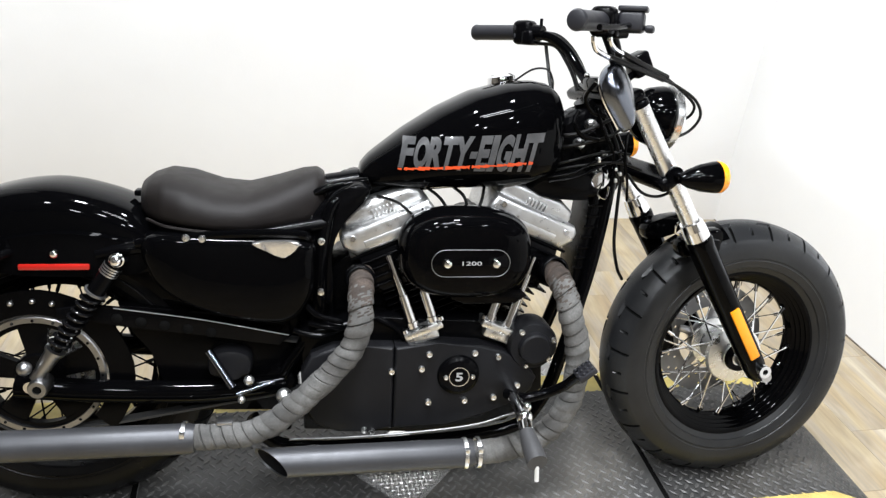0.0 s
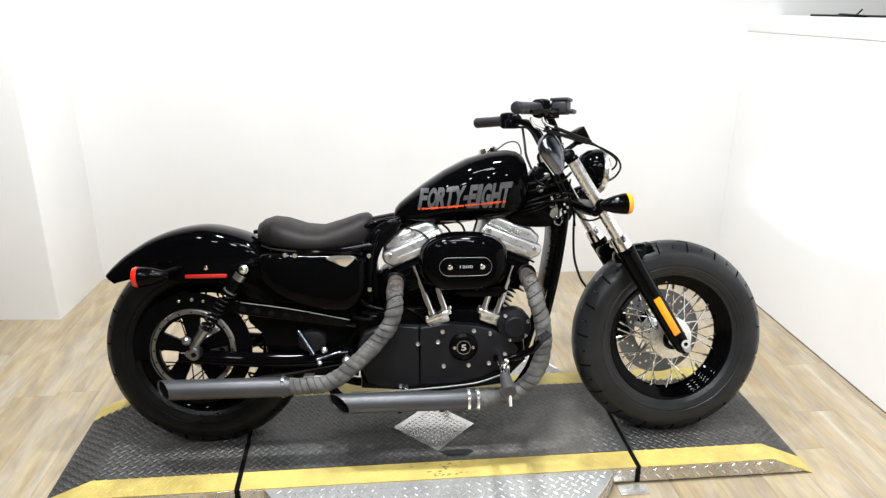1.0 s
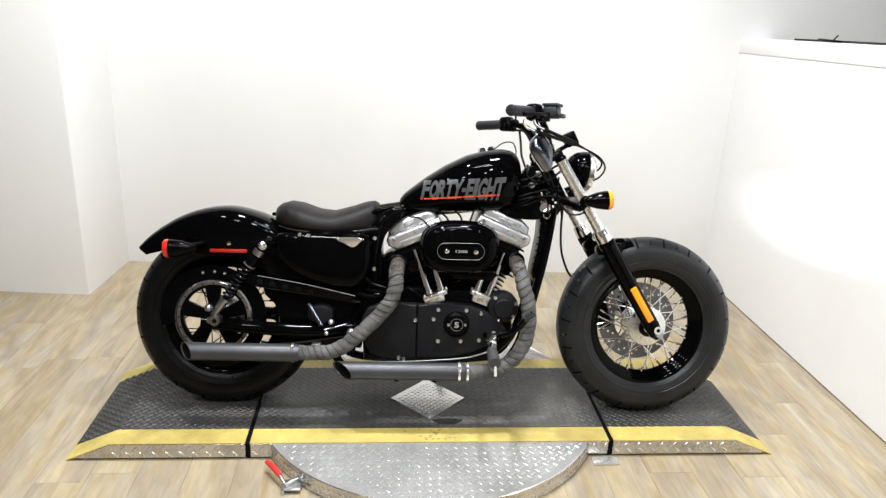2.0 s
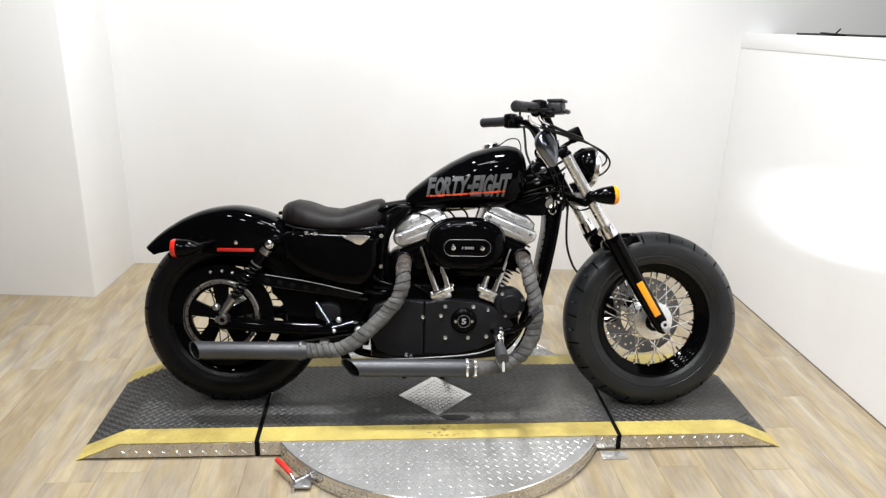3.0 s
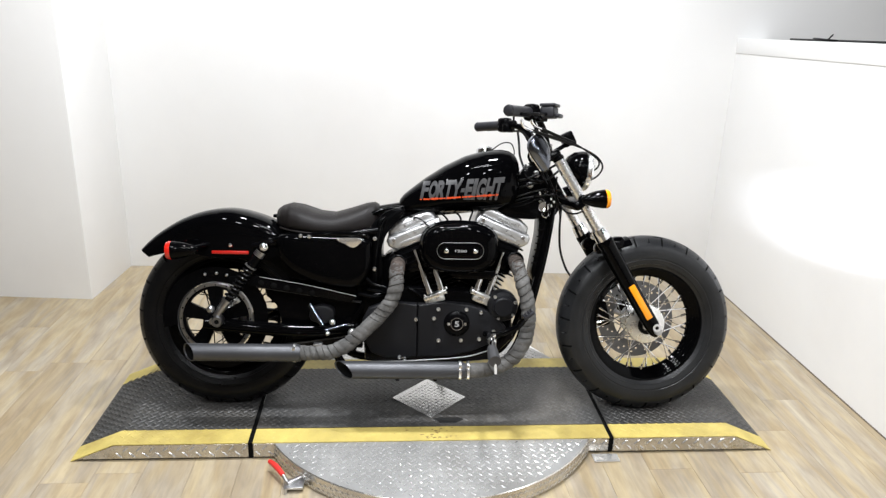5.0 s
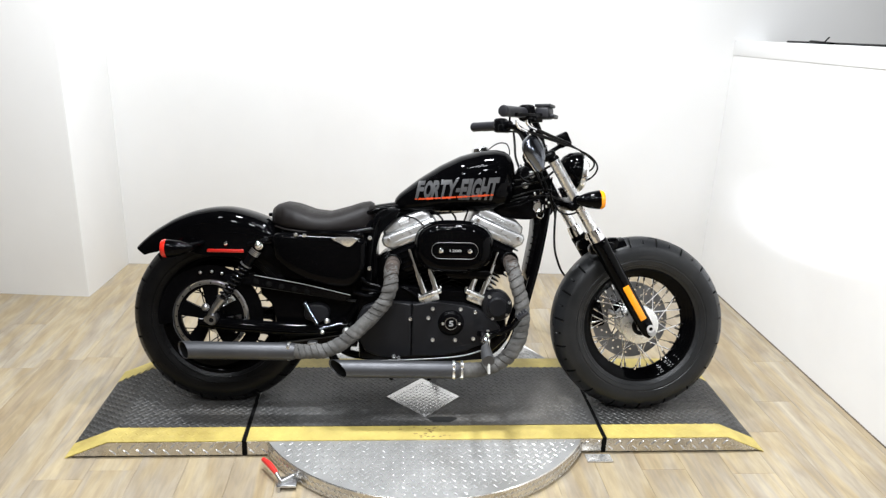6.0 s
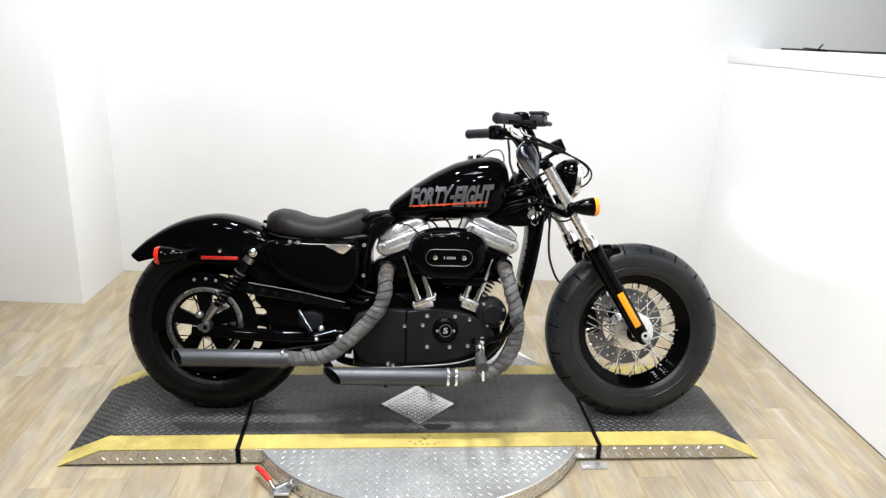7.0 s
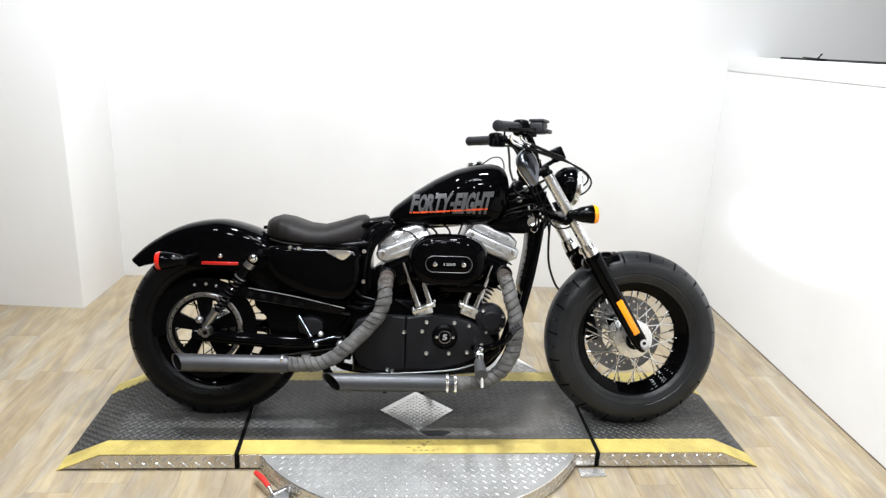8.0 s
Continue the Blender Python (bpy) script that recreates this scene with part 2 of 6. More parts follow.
def sweep(bm, pts, radius, seg=12, caps=True, flat=1.0, shear=0.0):
    """A tube along pts; radius is a number or a function of the way along in metres."""
    pts = [Vector(p) for p in pts]
    tang = [(pts[min(i + 1, len(pts) - 1)] - pts[max(i - 1, 0)]).normalized() for i in range(len(pts))]
    up = Vector((0, 0, 1)) if abs(tang[0].z) < 0.9 else Vector((0, 1, 0))
    u = tang[0].cross(up).normalized()
    rings, s = [], 0.0
    for i, (p, t) in enumerate(zip(pts, tang)):
        if i:
            s += (p - pts[i - 1]).length
            u = (u - t * u.dot(t)).normalized()
        v = t.cross(u)
        r = radius(s) if callable(radius) else radius
        rings.append([p + r * (math.cos(a) * u + flat * math.sin(a) * v) + t * shear * math.cos(a) for a in (2 * math.pi * k / seg for k in range(seg))])
    loft(bm, rings, True, caps)
    return s


def rod(bm, a, b, r, r2=None, seg=16):
    a, b = Vector(a), Vector(b)
    n = (b - a).length
    sweep(bm, [a, b], (lambda s: r if s < n / 2 else r2) if r2 is not None else r, seg)


def lathe(bm, profile, at, axis=(0, 1, 0), seg=48, closed=False):
    """Turns (radius, height) pairs round an axis through at."""
    q = Vector((0, 0, 1)).rotation_difference(Vector(axis)).to_matrix()
    at = Vector(at)
    rows = []
    for k in range(seg):
        a = 2 * math.pi * k / seg
        rows.append([bm.verts.new(at + q @ Vector((r * math.cos(a), r * math.sin(a), h))) for r, h in profile])
    n = len(profile)
    for k in range(seg):
        a, b = rows[k], rows[(k + 1) % seg]
        for i in range(n if closed else n - 1):
            j = (i + 1) % n
            bm.faces.new((a[i], a[j], b[j], b[i]))
    if not closed:
        for e in (0, n - 1):
            if profile[e][0] > 1e-5:
                ring = [r[e] for r in rows]
                bm.faces.new(ring if e else ring[::-1])
    bmesh.ops.remove_doubles(bm, verts=bm.verts[:], dist=1e-6)


def prism(bm, outline, y0, y1, bevel=0.0, segs=2, taper=0.0):
    """An outline of (x, z) pairs, thick from y0 to y1; taper shrinks the y0 side towards its middle."""
    cx = sum(p[0] for p in outline) / len(outline)
    cz = sum(p[1] for p in outline) / len(outline)
    k = 1 - taper
    a = [bm.verts.new((cx + (x - cx) * k, y0, cz + (z - cz) * k)) for x, z in outline]
    b = [bm.verts.new((x, y1, z)) for x, z in outline]
    n = len(a)
    fs = [bm.faces.new(a), bm.faces.new(b[::-1])]
    for i in range(n):
        j = (i + 1) % n
        fs.append(bm.faces.new((a[i], b[i], b[j], a[j])))
    if bevel:
        es = {e for f in fs[:2] for e in f.edges}
        bmesh.ops.bevel(bm, geom=list(es), offset=bevel, segments=segs, affect="EDGES", profile=0.5)


def dome(bm, outline, levels, shift=(0.0, 0.0)):
    """An outline of (x, z) carried through levels of (y, scale): a pillow-shaped cover."""
    cx = sum(p[0] for p in outline) / len(outline)
    cz = sum(p[1] for p in outline) / len(outline)
    loft(bm, [[(cx + (x - cx) * k + shift[0] * (1 - k), y, cz + (z - cz) * k + shift[1] * (1 - k)) for x, z in outline] for y, k in levels])


def rounded(pts, n=4):
    """A closed outline smoothed by Catmull-Rom."""
    p = [Vector((a, b, 0)) for a, b in pts]
    m = len(p)
    out = []
    for i in range(m):
        a, b, c, d = p[i - 1], p[i], p[(i + 1) % m], p[(i + 2) % m]
        for k in range(n):
            t = k / n
            v = 0.5 * (2 * b + (c - a) * t + (2 * a - 5 * b + 4 * c - d) * t * t + (3 * b - a - 3 * c + d) * t ** 3)
            out.append((v.x, v.y))
    return out


def box(bm, at, size, bevel=0.0, turn=None, segs=2):
    m = Matrix.Translation(at) @ (turn if turn is not None else Matrix.Identity(4)) @ Matrix.Diagonal((*size, 1))
    r = bmesh.ops.create_cube(bm, size=1, matrix=m)
    if bevel:
        es = {e for v in r["verts"] for e in v.link_edges}
        bmesh.ops.bevel(bm, geom=list(es), offset=bevel, segments=segs, affect="EDGES", profile=0.5)


def ball(bm, at, r, seg=16):
    bmesh.ops.create_uvsphere(bm, u_segments=seg, v_segments=seg // 2 + 2, radius=r, matrix=Matrix.Translation(at))


def ellipse(cx, cz, w, h, p=2.0, n=48):
    out = []
    for k in range(n):
        a = 2 * math.pi * k / n
        c, s = math.cos(a), math.sin(a)
        out.append((cx + w * math.copysign(abs(c) ** (2 / p), c), cz + h * math.copysign(abs(s) ** (2 / p), s)))
    return out


def lettering(body, width, height, thick=0.0, shear=0.0):
    """The built-in font's letters as a flat bmesh, centred, in x and y."""
    cu = bpy.data.curves.new("letters", "FONT")
    cu.body, cu.size, cu.offset, cu.resolution_u, cu.space_character = body, 1.0, thick, 4, 1.06 if thick > 0.04 else 1.0
    ob = bpy.data.objects.new("letters", cu)
    scene.collection.objects.link(ob)
    bpy.context.view_layer.update()
    me = ob.evaluated_get(bpy.context.evaluated_depsgraph_get()).to_mesh()
    bm = bmesh.new()
    bm.from_mesh(me)
    bpy.data.objects.remove(ob)
    bpy.data.curves.remove(cu)
    xs, ys = [v.co.x for v in bm.verts], [v.co.y for v in bm.verts]
    x0, x1, y0, y1 = min(xs), max(xs), min(ys), max(ys)
    for v in bm.verts:
        y = (v.co.y - y0) / (y1 - y0) - 0.5
        v.co = (((v.co.x - x0) / (x1 - x0) - 0.5) * width + shear * y * height, y * height, 0)
    return bm


# ---- the hall ----


def slab(name, lo, hi, material, label, category, bevel=0.004):
    bm = bmesh.new()
    c = [(a + b) / 2 for a, b in zip(lo, hi)]
    box(bm, c, [b - a for a, b in zip(lo, hi)], bevel)
    return tagged(part(name, bm, material), label, category, kind="structure")


HALF_X = 1.654
CORNER = (-1.617, 1.58)          # where the back wall meets the pier
PIER = (-1.652, 1.087)           # the pier's outer edge
BACK_SLOPE = -0.0442             # the back wall runs slightly askew to the platform


def back_y(x):
    return CORNER[1] + (x - CORNER[0]) * BACK_SLOPE


BACK_Y = back_y(HALF_X)


def wall_block(name, ring, z0, z1, material, label, category, bevel=0.004):
    """An upright block on a ground plan of (x, y) corners."""
    bm = bmesh.new()
    loft(bm, [[(x, y, z) for x, y in ring] for z in (z0, z1)])
    bmesh.ops.recalc_face_normals(bm, faces=bm.faces)
    bmesh.ops.bevel(bm, geom=bm.edges[:], offset=bevel, segments=2, affect="EDGES", profile=0.5)
    return tagged(part(name, bm, material), label, category, kind="structure")


wall_block("wall_north", [(CORNER[0] - 0.06, back_y(CORNER[0] - 0.06)), (4.7, back_y(4.7)), (4.7, back_y(4.7) + 0.14), (CORNER[0] - 0.06, CORNER[1] + 0.14)], -0.04, ROOM_H, M_WALL, "smooth white painted wall behind the platform", "wall")
wall_block("wall_pier", [PIER, CORNER, (CORNER[0], CORNER[1] + 0.1), (-4.1, CORNER[1] + 0.1), (-4.1, PIER[1] + 0.2)], -0.04, ROOM_H, M_WALL, "white painted wall standing forward of the back wall", "wall", 0.006)


def long_section(name, x0, x1, low, high, material, label, category, bevel):
    """A wall or board along y whose lower and upper edges are given as (y, z) pairs."""
    bm = bmesh.new()
    ring = low + high[::-1]
    a = [bm.verts.new((x0, y, z)) for y, z in ring]
    b = [bm.verts.new((x1, y, z)) for y, z in ring]
    fs = [bm.faces.new(a), bm.faces.new(b[::-1])]
    for i in range(len(ring)):
        k = (i + 1) % len(ring)
        fs.append(bm.faces.new((a[i], b[i], b[k], a[k])))
    if bevel:
        bmesh.ops.bevel(bm, geom=list({e for f in fs[:2] for e in f.edges}), offset=bevel, segments=2, affect="EDGES", profile=0.5)
    return tagged(part(name, bm, material), label, category, kind="structure")


LEDGE_LOW = [(-4.4, 1.34), (-1.0, 1.334), (BACK_Y - 0.001, 1.255)]
LEDGE_TOP = [(-4.4, 1.42), (-1.0, 1.415), (BACK_Y - 0.001, 1.331)]
long_section("wall_half", HALF_X, HALF_X + 0.13, [(-4.4, -0.04), (-1.0, -0.04), (BACK_Y, -0.04)], [(y, z + 0.01) for y, z in LEDGE_LOW], M_WALL, "white painted half-height partition wall", "wall", 0.0)
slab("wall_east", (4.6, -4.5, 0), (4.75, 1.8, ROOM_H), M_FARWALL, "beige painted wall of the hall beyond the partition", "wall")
# Side wall, rear wall and ceiling are unseen; they only shape bounce and reflections.
slab("wall_west", (-4.14, -4.5, 0), (-4.0, 1.8, ROOM_H), M_FARWALL, "unseen side wall of the hall, coloured dark for the reflections", "wall")
slab("wall_south", (-4.14, -4.64, 0), (4.75, -4.5, ROOM_H), M_FARWALL, "unseen wall behind the visitor, coloured dark for the reflections", "wall")
slab("ceiling", (-4.14, -4.64, ROOM_H), (4.75, 1.8, ROOM_H + 0.1), M_CEIL, "unseen hall ceiling, coloured dark for the reflections", "ceiling")
long_section("ledge_trim", HALF_X - 0.004, HALF_X + 0.16, LEDGE_LOW, LEDGE_TOP, M_WALL, "white painted cap board along the partition wall", "trim", 0.003)

# Grimy joint with the shadow line of the wall foot coloured in.
slab("baseboard", (HALF_X - 0.004, -4.4, 0.0), (HALF_X, BACK_Y - 0.002, 0.004), M_GRIME, "thin dark line of grime and shadow at the partition foot", "trim", 0.0)

# ---- lamps ----


def ceiling_light(x, y, power, w, d):
    lamp = thing("ceiling_light", "white rectangular fluorescent lamp on the ceiling", "ceiling light", "ceiling lights")
    lamp.location = (x, y, ROOM_H)
    bm = bmesh.new()
    box(bm, (0, 0, -0.03), (w + 0.06, d + 0.06, 0.06), 0.008)
    part("housing", bm, M_LAMPBODY, lamp)
    bm = bmesh.new()
    box(bm, (0, 0, -0.063), (w, d, 0.006), 0.002)
    part("diffuser", bm, M_DIFFUSER, lamp, "lit white diffuser")
    data = bpy.data.lights.new("tube", "AREA")
    data.shape, data.size, data.size_y, data.energy, data.color = "RECTANGLE", w, d, power, LAMP_COLOUR
    tube = new("tube_lamp", data)
    tube.location = (x, y, ROOM_H - 0.072)


LAMP_COLOUR = (0.885, 0.93, 0.985)
# Unseen spot, inferred from the bright patch it throws on the partition.
data = bpy.data.lights.new("partition_spot", "SPOT")
data.energy, data.spot_size, data.spot_blend, data.shadow_soft_size, data.color = 770, radians(12.8), 0.62, 0.012, (0.8, 0.87, 1.0)
spot = new("beam_lamp", data)
spot.matrix_world = look((1.215, -1.5, 0.95), (HALF_X, 0.15, 0.69))
# Housing and stand of this lamp are invented and out of view.
unseen_patch_lamp = thing("unseen_patch_lamp", "unseen lamp for the bright wall patch, housing and stand invented", "work light")
bm = bmesh.new()
back = Vector((HALF_X - 1.215, 1.65, -0.26)).normalized()
lathe(bm, [(0.052, 0.03), (0.056, 0.03), (0.056, -0.02), (0.04, -0.06), (0.0, -0.07), (0.0, -0.055), (0.034, -0.05), (0.05, -0.016)], Vector((1.215, -1.5, 0.95)) - back * 0.03, tuple(back), 24, True)
part("housing", bm, M_SATIN, unseen_patch_lamp, "black round lamp housing")
bm = bmesh.new()
rod(bm, (1.19, -1.59, 0.03), (1.19, -1.59, 0.96), 0.012)
rod(bm, (1.19, -1.59, 0.0), (1.19, -1.59, 0.03), 0.13, 0.12, 28)
part("stand", bm, M_SATIN, unseen_patch_lamp, "slim floor stand")
for lamp_row in LAMPS:
    ceiling_light(*lamp_row)

# ---- the platform ----


def treads(name, inside, area, step, size, m, material, parent):
    """Raised lozenges of tread plate, crosswise in turn, as one mesh."""
    ln, wd, ht = size
    verts, faces = [], []
    x0, y0, x1, y1 = area
    for j in range(int((y1 - y0) / step * 2) + 1):
        for i in range(int((x1 - x0) / step) + 1):
            x, y = x0 + (i + 0.25 + 0.5 * (j % 2)) * step, y0 + (j + 0.5) * step / 2
            if not (x0 < x < x1 and y0 < y < y1 and inside(x, y)):
                continue
            a = math.pi / 4 if j % 2 else -math.pi / 4
            c, s = math.cos(a), math.sin(a)
            k = len(verts)
            for u, v, w in ((-1, 0, 0), (-0.35, -1, 0), (0.35, -1, 0), (1, 0, 0), (0.35, 1, 0), (-0.35, 1, 0), (-0.5, 0, 1), (0.5, 0, 1)):
                p = m @ Vector((x + c * u * ln / 2 - s * v * wd / 2, y + s * u * ln / 2 + c * v * wd / 2, w * ht - 0.0002))
                verts.append(p)
            for f in ((0, 1, 6), (1, 2, 7, 6), (2, 3, 7), (3, 4, 7), (4, 5, 6, 7), (5, 0, 6)):
                faces.append([k + q for q in f])
    me = bpy.data.meshes.new(name)
    me.from_pydata(verts, [], faces)
    me.materials.append(material)
    ob = new(name, me)
    ob.parent = parent
    return tagged(ob, kind="stuff")


FRONT, REAR, STRIPE = -0.303, 0.292, 0.084
FLAT = Matrix.Translation((0, 0, DECK))
FRONT_FACE = Matrix.Translation((0, FRONT, 0)) @ Matrix.Rotation(radians(90), 4, "X")


def stripe(name, parent, profile, y0, y1):
    """A painted band that follows the profile of (x, z)."""
    bm = bmesh.new()
    rows = []
    for x, z in profile:
        rows.append([bm.verts.new((x, y, z + dz)) for y, dz in ((y0, -0.001), (y0, 0.0022), (y1, 0.0022), (y1, -0.001))])
    for a, b in zip(rows, rows[1:]):
        for i in range(4):
            j = (i + 1) % 4
            bm.faces.new((a[i], a[j], b[j], b[i]))
    bm.faces.new(rows[0])
    bm.faces.new(rows[-1][::-1])
    return part(name, bm, M_YELLOW, parent, "yellow safety stripe")


def platform_piece(name, label, category, profile, treads_at, group=""):
    ob = thing(name, label, category, group)
    bm = bmesh.new()
    lift = [(x, max(z, 0.006)) if abs(x) < 1.1 else (x + (0.012 if x < 0 else -0.012), 0.006) for x, z in profile]
    prism(bm, lift, FRONT, REAR, 0.0025, 1)
    part("side_frame", bm, M_SIDEPLATE, ob, "bright aluminium tread plate sides")
    xs = sorted(x for x, z in profile)
    bm = bmesh.new()
    # Dark slab puts the shade of the gap below the frame into colour.
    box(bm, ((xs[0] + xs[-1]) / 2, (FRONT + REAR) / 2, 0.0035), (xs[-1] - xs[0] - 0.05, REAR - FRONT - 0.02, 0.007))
    part("skid", bm, M_GAP, ob, "dark slab for the shaded gap under the frame")
    bm = bmesh.new()
    ends = [(x, z) for x, z in profile[1:-1]] if name == "platform_deck" else [p for p in profile if p is not profile[treads_at[4]]]
    a = [[bm.verts.new((x, y, z + 0.0012)) for y in (FRONT + STRIPE, REAR - STRIPE)] for x, z in ends]
    for r, s in zip(a, a[1:]):
        bm.faces.new((r[0], r[1], s[1], s[0]))
    bmesh.ops.recalc_face_normals(bm, faces=bm.faces)
    bmesh.ops.solidify(bm, geom=bm.faces[:], thickness=0.004)
    part("deck_plate", bm, M_DECKBLACK, ob, "black non-slip tread plate")
    stripe("stripe", ob, ends, FRONT, FRONT + STRIPE)
    stripe("stripe", ob, ends, REAR - STRIPE, REAR)
    return ob


GAP_L, GAP_R = -0.627, 0.605
deck = platform_piece("platform_deck", "black tread plate platform with yellow edge stripes", "platform",
                      [(GAP_L + 0.008, 0.0), (GAP_L + 0.008, DECK), (GAP_R - 0.008, DECK), (GAP_R - 0.008, 0.0)], None)
ramp_l = platform_piece("ramp", "black tread plate ramp with yellow edges at the rear wheel", "ramp",
                        [(GAP_L - 0.008, 0.0), (GAP_L - 0.008, DECK), (-1.07, DECK), (-1.214, 0.0)], (0, 0, 0, 0, 0), "platform ramps")
ramp_r = platform_piece("ramp", "black tread plate ramp with yellow edges at the front wheel", "ramp",
                        [(GAP_R + 0.008, 0.0), (GAP_R + 0.008, DECK), (1.047, DECK), (1.187, 0.0)], (0, 0, 0, 0, 0), "platform ramps")

for ob, gx in ((ramp_l, GAP_L), (ramp_r, GAP_R)):
    bm = bmesh.new()
    # Black filler box stands for the shade in the open joint.
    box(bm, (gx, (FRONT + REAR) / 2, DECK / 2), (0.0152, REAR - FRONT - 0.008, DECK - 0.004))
    part("gap_seal", bm, M_GAP, ob, "black filler for the shaded open platform joint")

RHOMB = (-0.015, -0.028, 0.137, 0.141)


def in_rhomb(x, y, k=1.0):
    return abs(x - RHOMB[0]) / RHOMB[2] + abs(y - RHOMB[1]) / RHOMB[3] < k


for ob, xa, xb in ((deck, GAP_L + 0.014, GAP_R - 0.014), (ramp_l, -1.066, GAP_L - 0.014), (ramp_r, GAP_R + 0.014, 1.043)):
    treads("tread", lambda x, y: not in_rhomb(x, y, 1.04), (xa, FRONT + STRIPE + 0.003, xb, REAR - STRIPE - 0.003), 0.0285, (0.0235, 0.0084, 0.0018),
           Matrix.Translation((0, 0, DECK + 0.0054)), M_TREADWORN, ob)
    treads("stripe_tread", lambda x, y: True, (xa, FRONT + 0.004, xb, FRONT + STRIPE - 0.003), 0.034, (0.0235, 0.0062, 0.0012), Matrix.Translation((0, 0, DECK + 0.0022)), M_YELLOW, ob)
    treads("tread", lambda x, y: y < DECK - 0.006, (xa, 0.01, xb, DECK), 0.043, (0.032, 0.0075, 0.003), FRONT_FACE, M_TREADPLATE, ob)

for ob, x_in, x_out in ((ramp_l, -1.07, -1.214), (ramp_r, 1.047, 1.187)):
    run = abs(x_out - x_in)
    sign = 1 if x_out > x_in else -1
    slope = Matrix.Translation((x_in, 0, DECK + 0.0054)) @ Matrix.Rotation(sign * math.atan2(DECK, run), 4, "Y")
    u0, u1 = sorted((0.006 * sign, (math.hypot(run, DECK) - 0.012) * sign))
    treads("slope_tread", lambda x, y: True, (u0, FRONT + STRIPE + 0.003, u1, REAR - STRIPE - 0.003), 0.0285, (0.0235, 0.0084, 0.0018), slope, M_TREADWORN, ob)

plate = thing("tread_plate_patch", "bright diamond-shaped tread plate patch on the black deck", "metal plate")
bm = bmesh.new()
ring = [(RHOMB[0] - RHOMB[2], RHOMB[1]), (RHOMB[0], RHOMB[1] - RHOMB[3]), (RHOMB[0] + RHOMB[2], RHOMB[1]), (RHOMB[0], RHOMB[1] + RHOMB[3])]
loft(bm, [[(x, y, DECK + h) for x, y in ring] for h in (0.004, 0.0085)])
part("plate", bm, M_TREADPLATE, plate)
treads("tread", lambda x, y: True, (-0.083, -0.083, 0.083, 0.083), 0.0165, (0.0145, 0.0046, 0.0012), Matrix.Translation((RHOMB[0], RHOMB[1], DECK + 0.0086)) @ Matrix.Rotation(radians(45), 4, "Z"), M_TREADPLATE, plate)

bm = bmesh.new()
loft(bm, [[(0.045 + r * 0.05 * math.cos(a) * (1 + 0.25 * math.sin(3 * a)), -0.185 + r * 0.024 * math.sin(a) * (1 + 0.2 * math.cos(2 * a)), DECK + (0.0074 if r < 1 else 0.005)) for a in (2 * math.pi * k / 24 for k in range(24))] for r in (1.0, 0.9)])
tagged(part("oil_stain", bm, M_STAIN), "dark shiny oil spot on the deck plate", "stain")

bm = bmesh.new()
rnd = random.Random(21)
for _ in range(26):
    cx, cy, r = rnd.gauss(-0.03, 0.05), rnd.uniform(FRONT + 0.012, FRONT + STRIPE - 0.006), rnd.uniform(0.0015, 0.006)
    wob = [rnd.uniform(0.5, 1.2) for _ in range(9)]
    loft(bm, [[(cx + k * r * 1.5 * q * math.cos(2 * math.pi * n / 9), cy + k * r * 0.8 * q * math.sin(2 * math.pi * n / 9), DECK + h) for n, q in enumerate(wob)] for k, h in ((1.0, 0.002), (0.85, 0.0028))])
tagged(part("dirt_smudge", bm, M_SMUDGE), "brown dirt smudges on the yellow edge stripe", "stain", kind="stuff")

DISC_R, DISC_X, DISC_Y, DISC_Z = 0.615, -0.0115, -0.0045, 0.0585
turntable = thing("turntable", "round bright aluminium tread plate turntable under the platform", "turntable")
bm = bmesh.new()
lathe(bm, [(0.2, 0.0), (DISC_R - 0.004, 0.0), (DISC_R, 0.004), (DISC_R, DISC_Z - 0.003), (DISC_R - 0.003, DISC_Z), (0.2, DISC_Z)], (DISC_X, DISC_Y, 0.0), (0, 0, 1), 128, True)
for f in bm.faces:
    f.material_index = int(all((v.co.x - DISC_X) ** 2 + (v.co.y - DISC_Y) ** 2 > (DISC_R - 0.005) ** 2 for v in f.verts))
disc = part("disc", bm, M_TREADBASE, turntable)
disc.data.materials.append(M_SIDEPLATE)
treads("tread", lambda x, y: (x - DISC_X) ** 2 + (y - DISC_Y) ** 2 < (DISC_R - 0.02) ** 2 and (y < FRONT - 0.012 or y > REAR + 0.012), (-0.62, -0.66, 0.62, 0.62), 0.032, (0.0235, 0.0062, 0.0017),
       Matrix.Translation((0, 0, DISC_Z)), M_TREADPLATE, turntable)
verts_side = bmesh.new()
for k in range(150):
    a = -math.pi * 0.9 + k * math.pi * 0.8 / 150
    for row in (0.014, 0.036):
        s = 1 if (k + (row > 0.02)) % 2 else -1
        c = Vector((DISC_X + (DISC_R + 0.0005) * math.cos(a), DISC_Y + (DISC_R + 0.0005) * math.sin(a), row))
        t, n = Vector((-math.sin(a), math.cos(a), 0)), Vector((math.cos(a), math.sin(a), 0))
        d = (t + s * Vector((0, 0, 1))).normalized()
        e = d.cross(n)
        ps = [verts_side.verts.new(c + d * u * 0.011 + e * v * 0.003 + n * w * 0.0014) for u, v, w in ((-1, 0, 0), (0, -1, 0), (1, 0, 0), (0, 1, 0), (0, 0, 1))]
        for i in range(4):
            verts_side.faces.new((ps[i], ps[(i + 1) % 4], ps[4]))
tagged(part("side_tread", verts_side, M_TREADPLATE, turntable, smooth=0), kind="stuff")

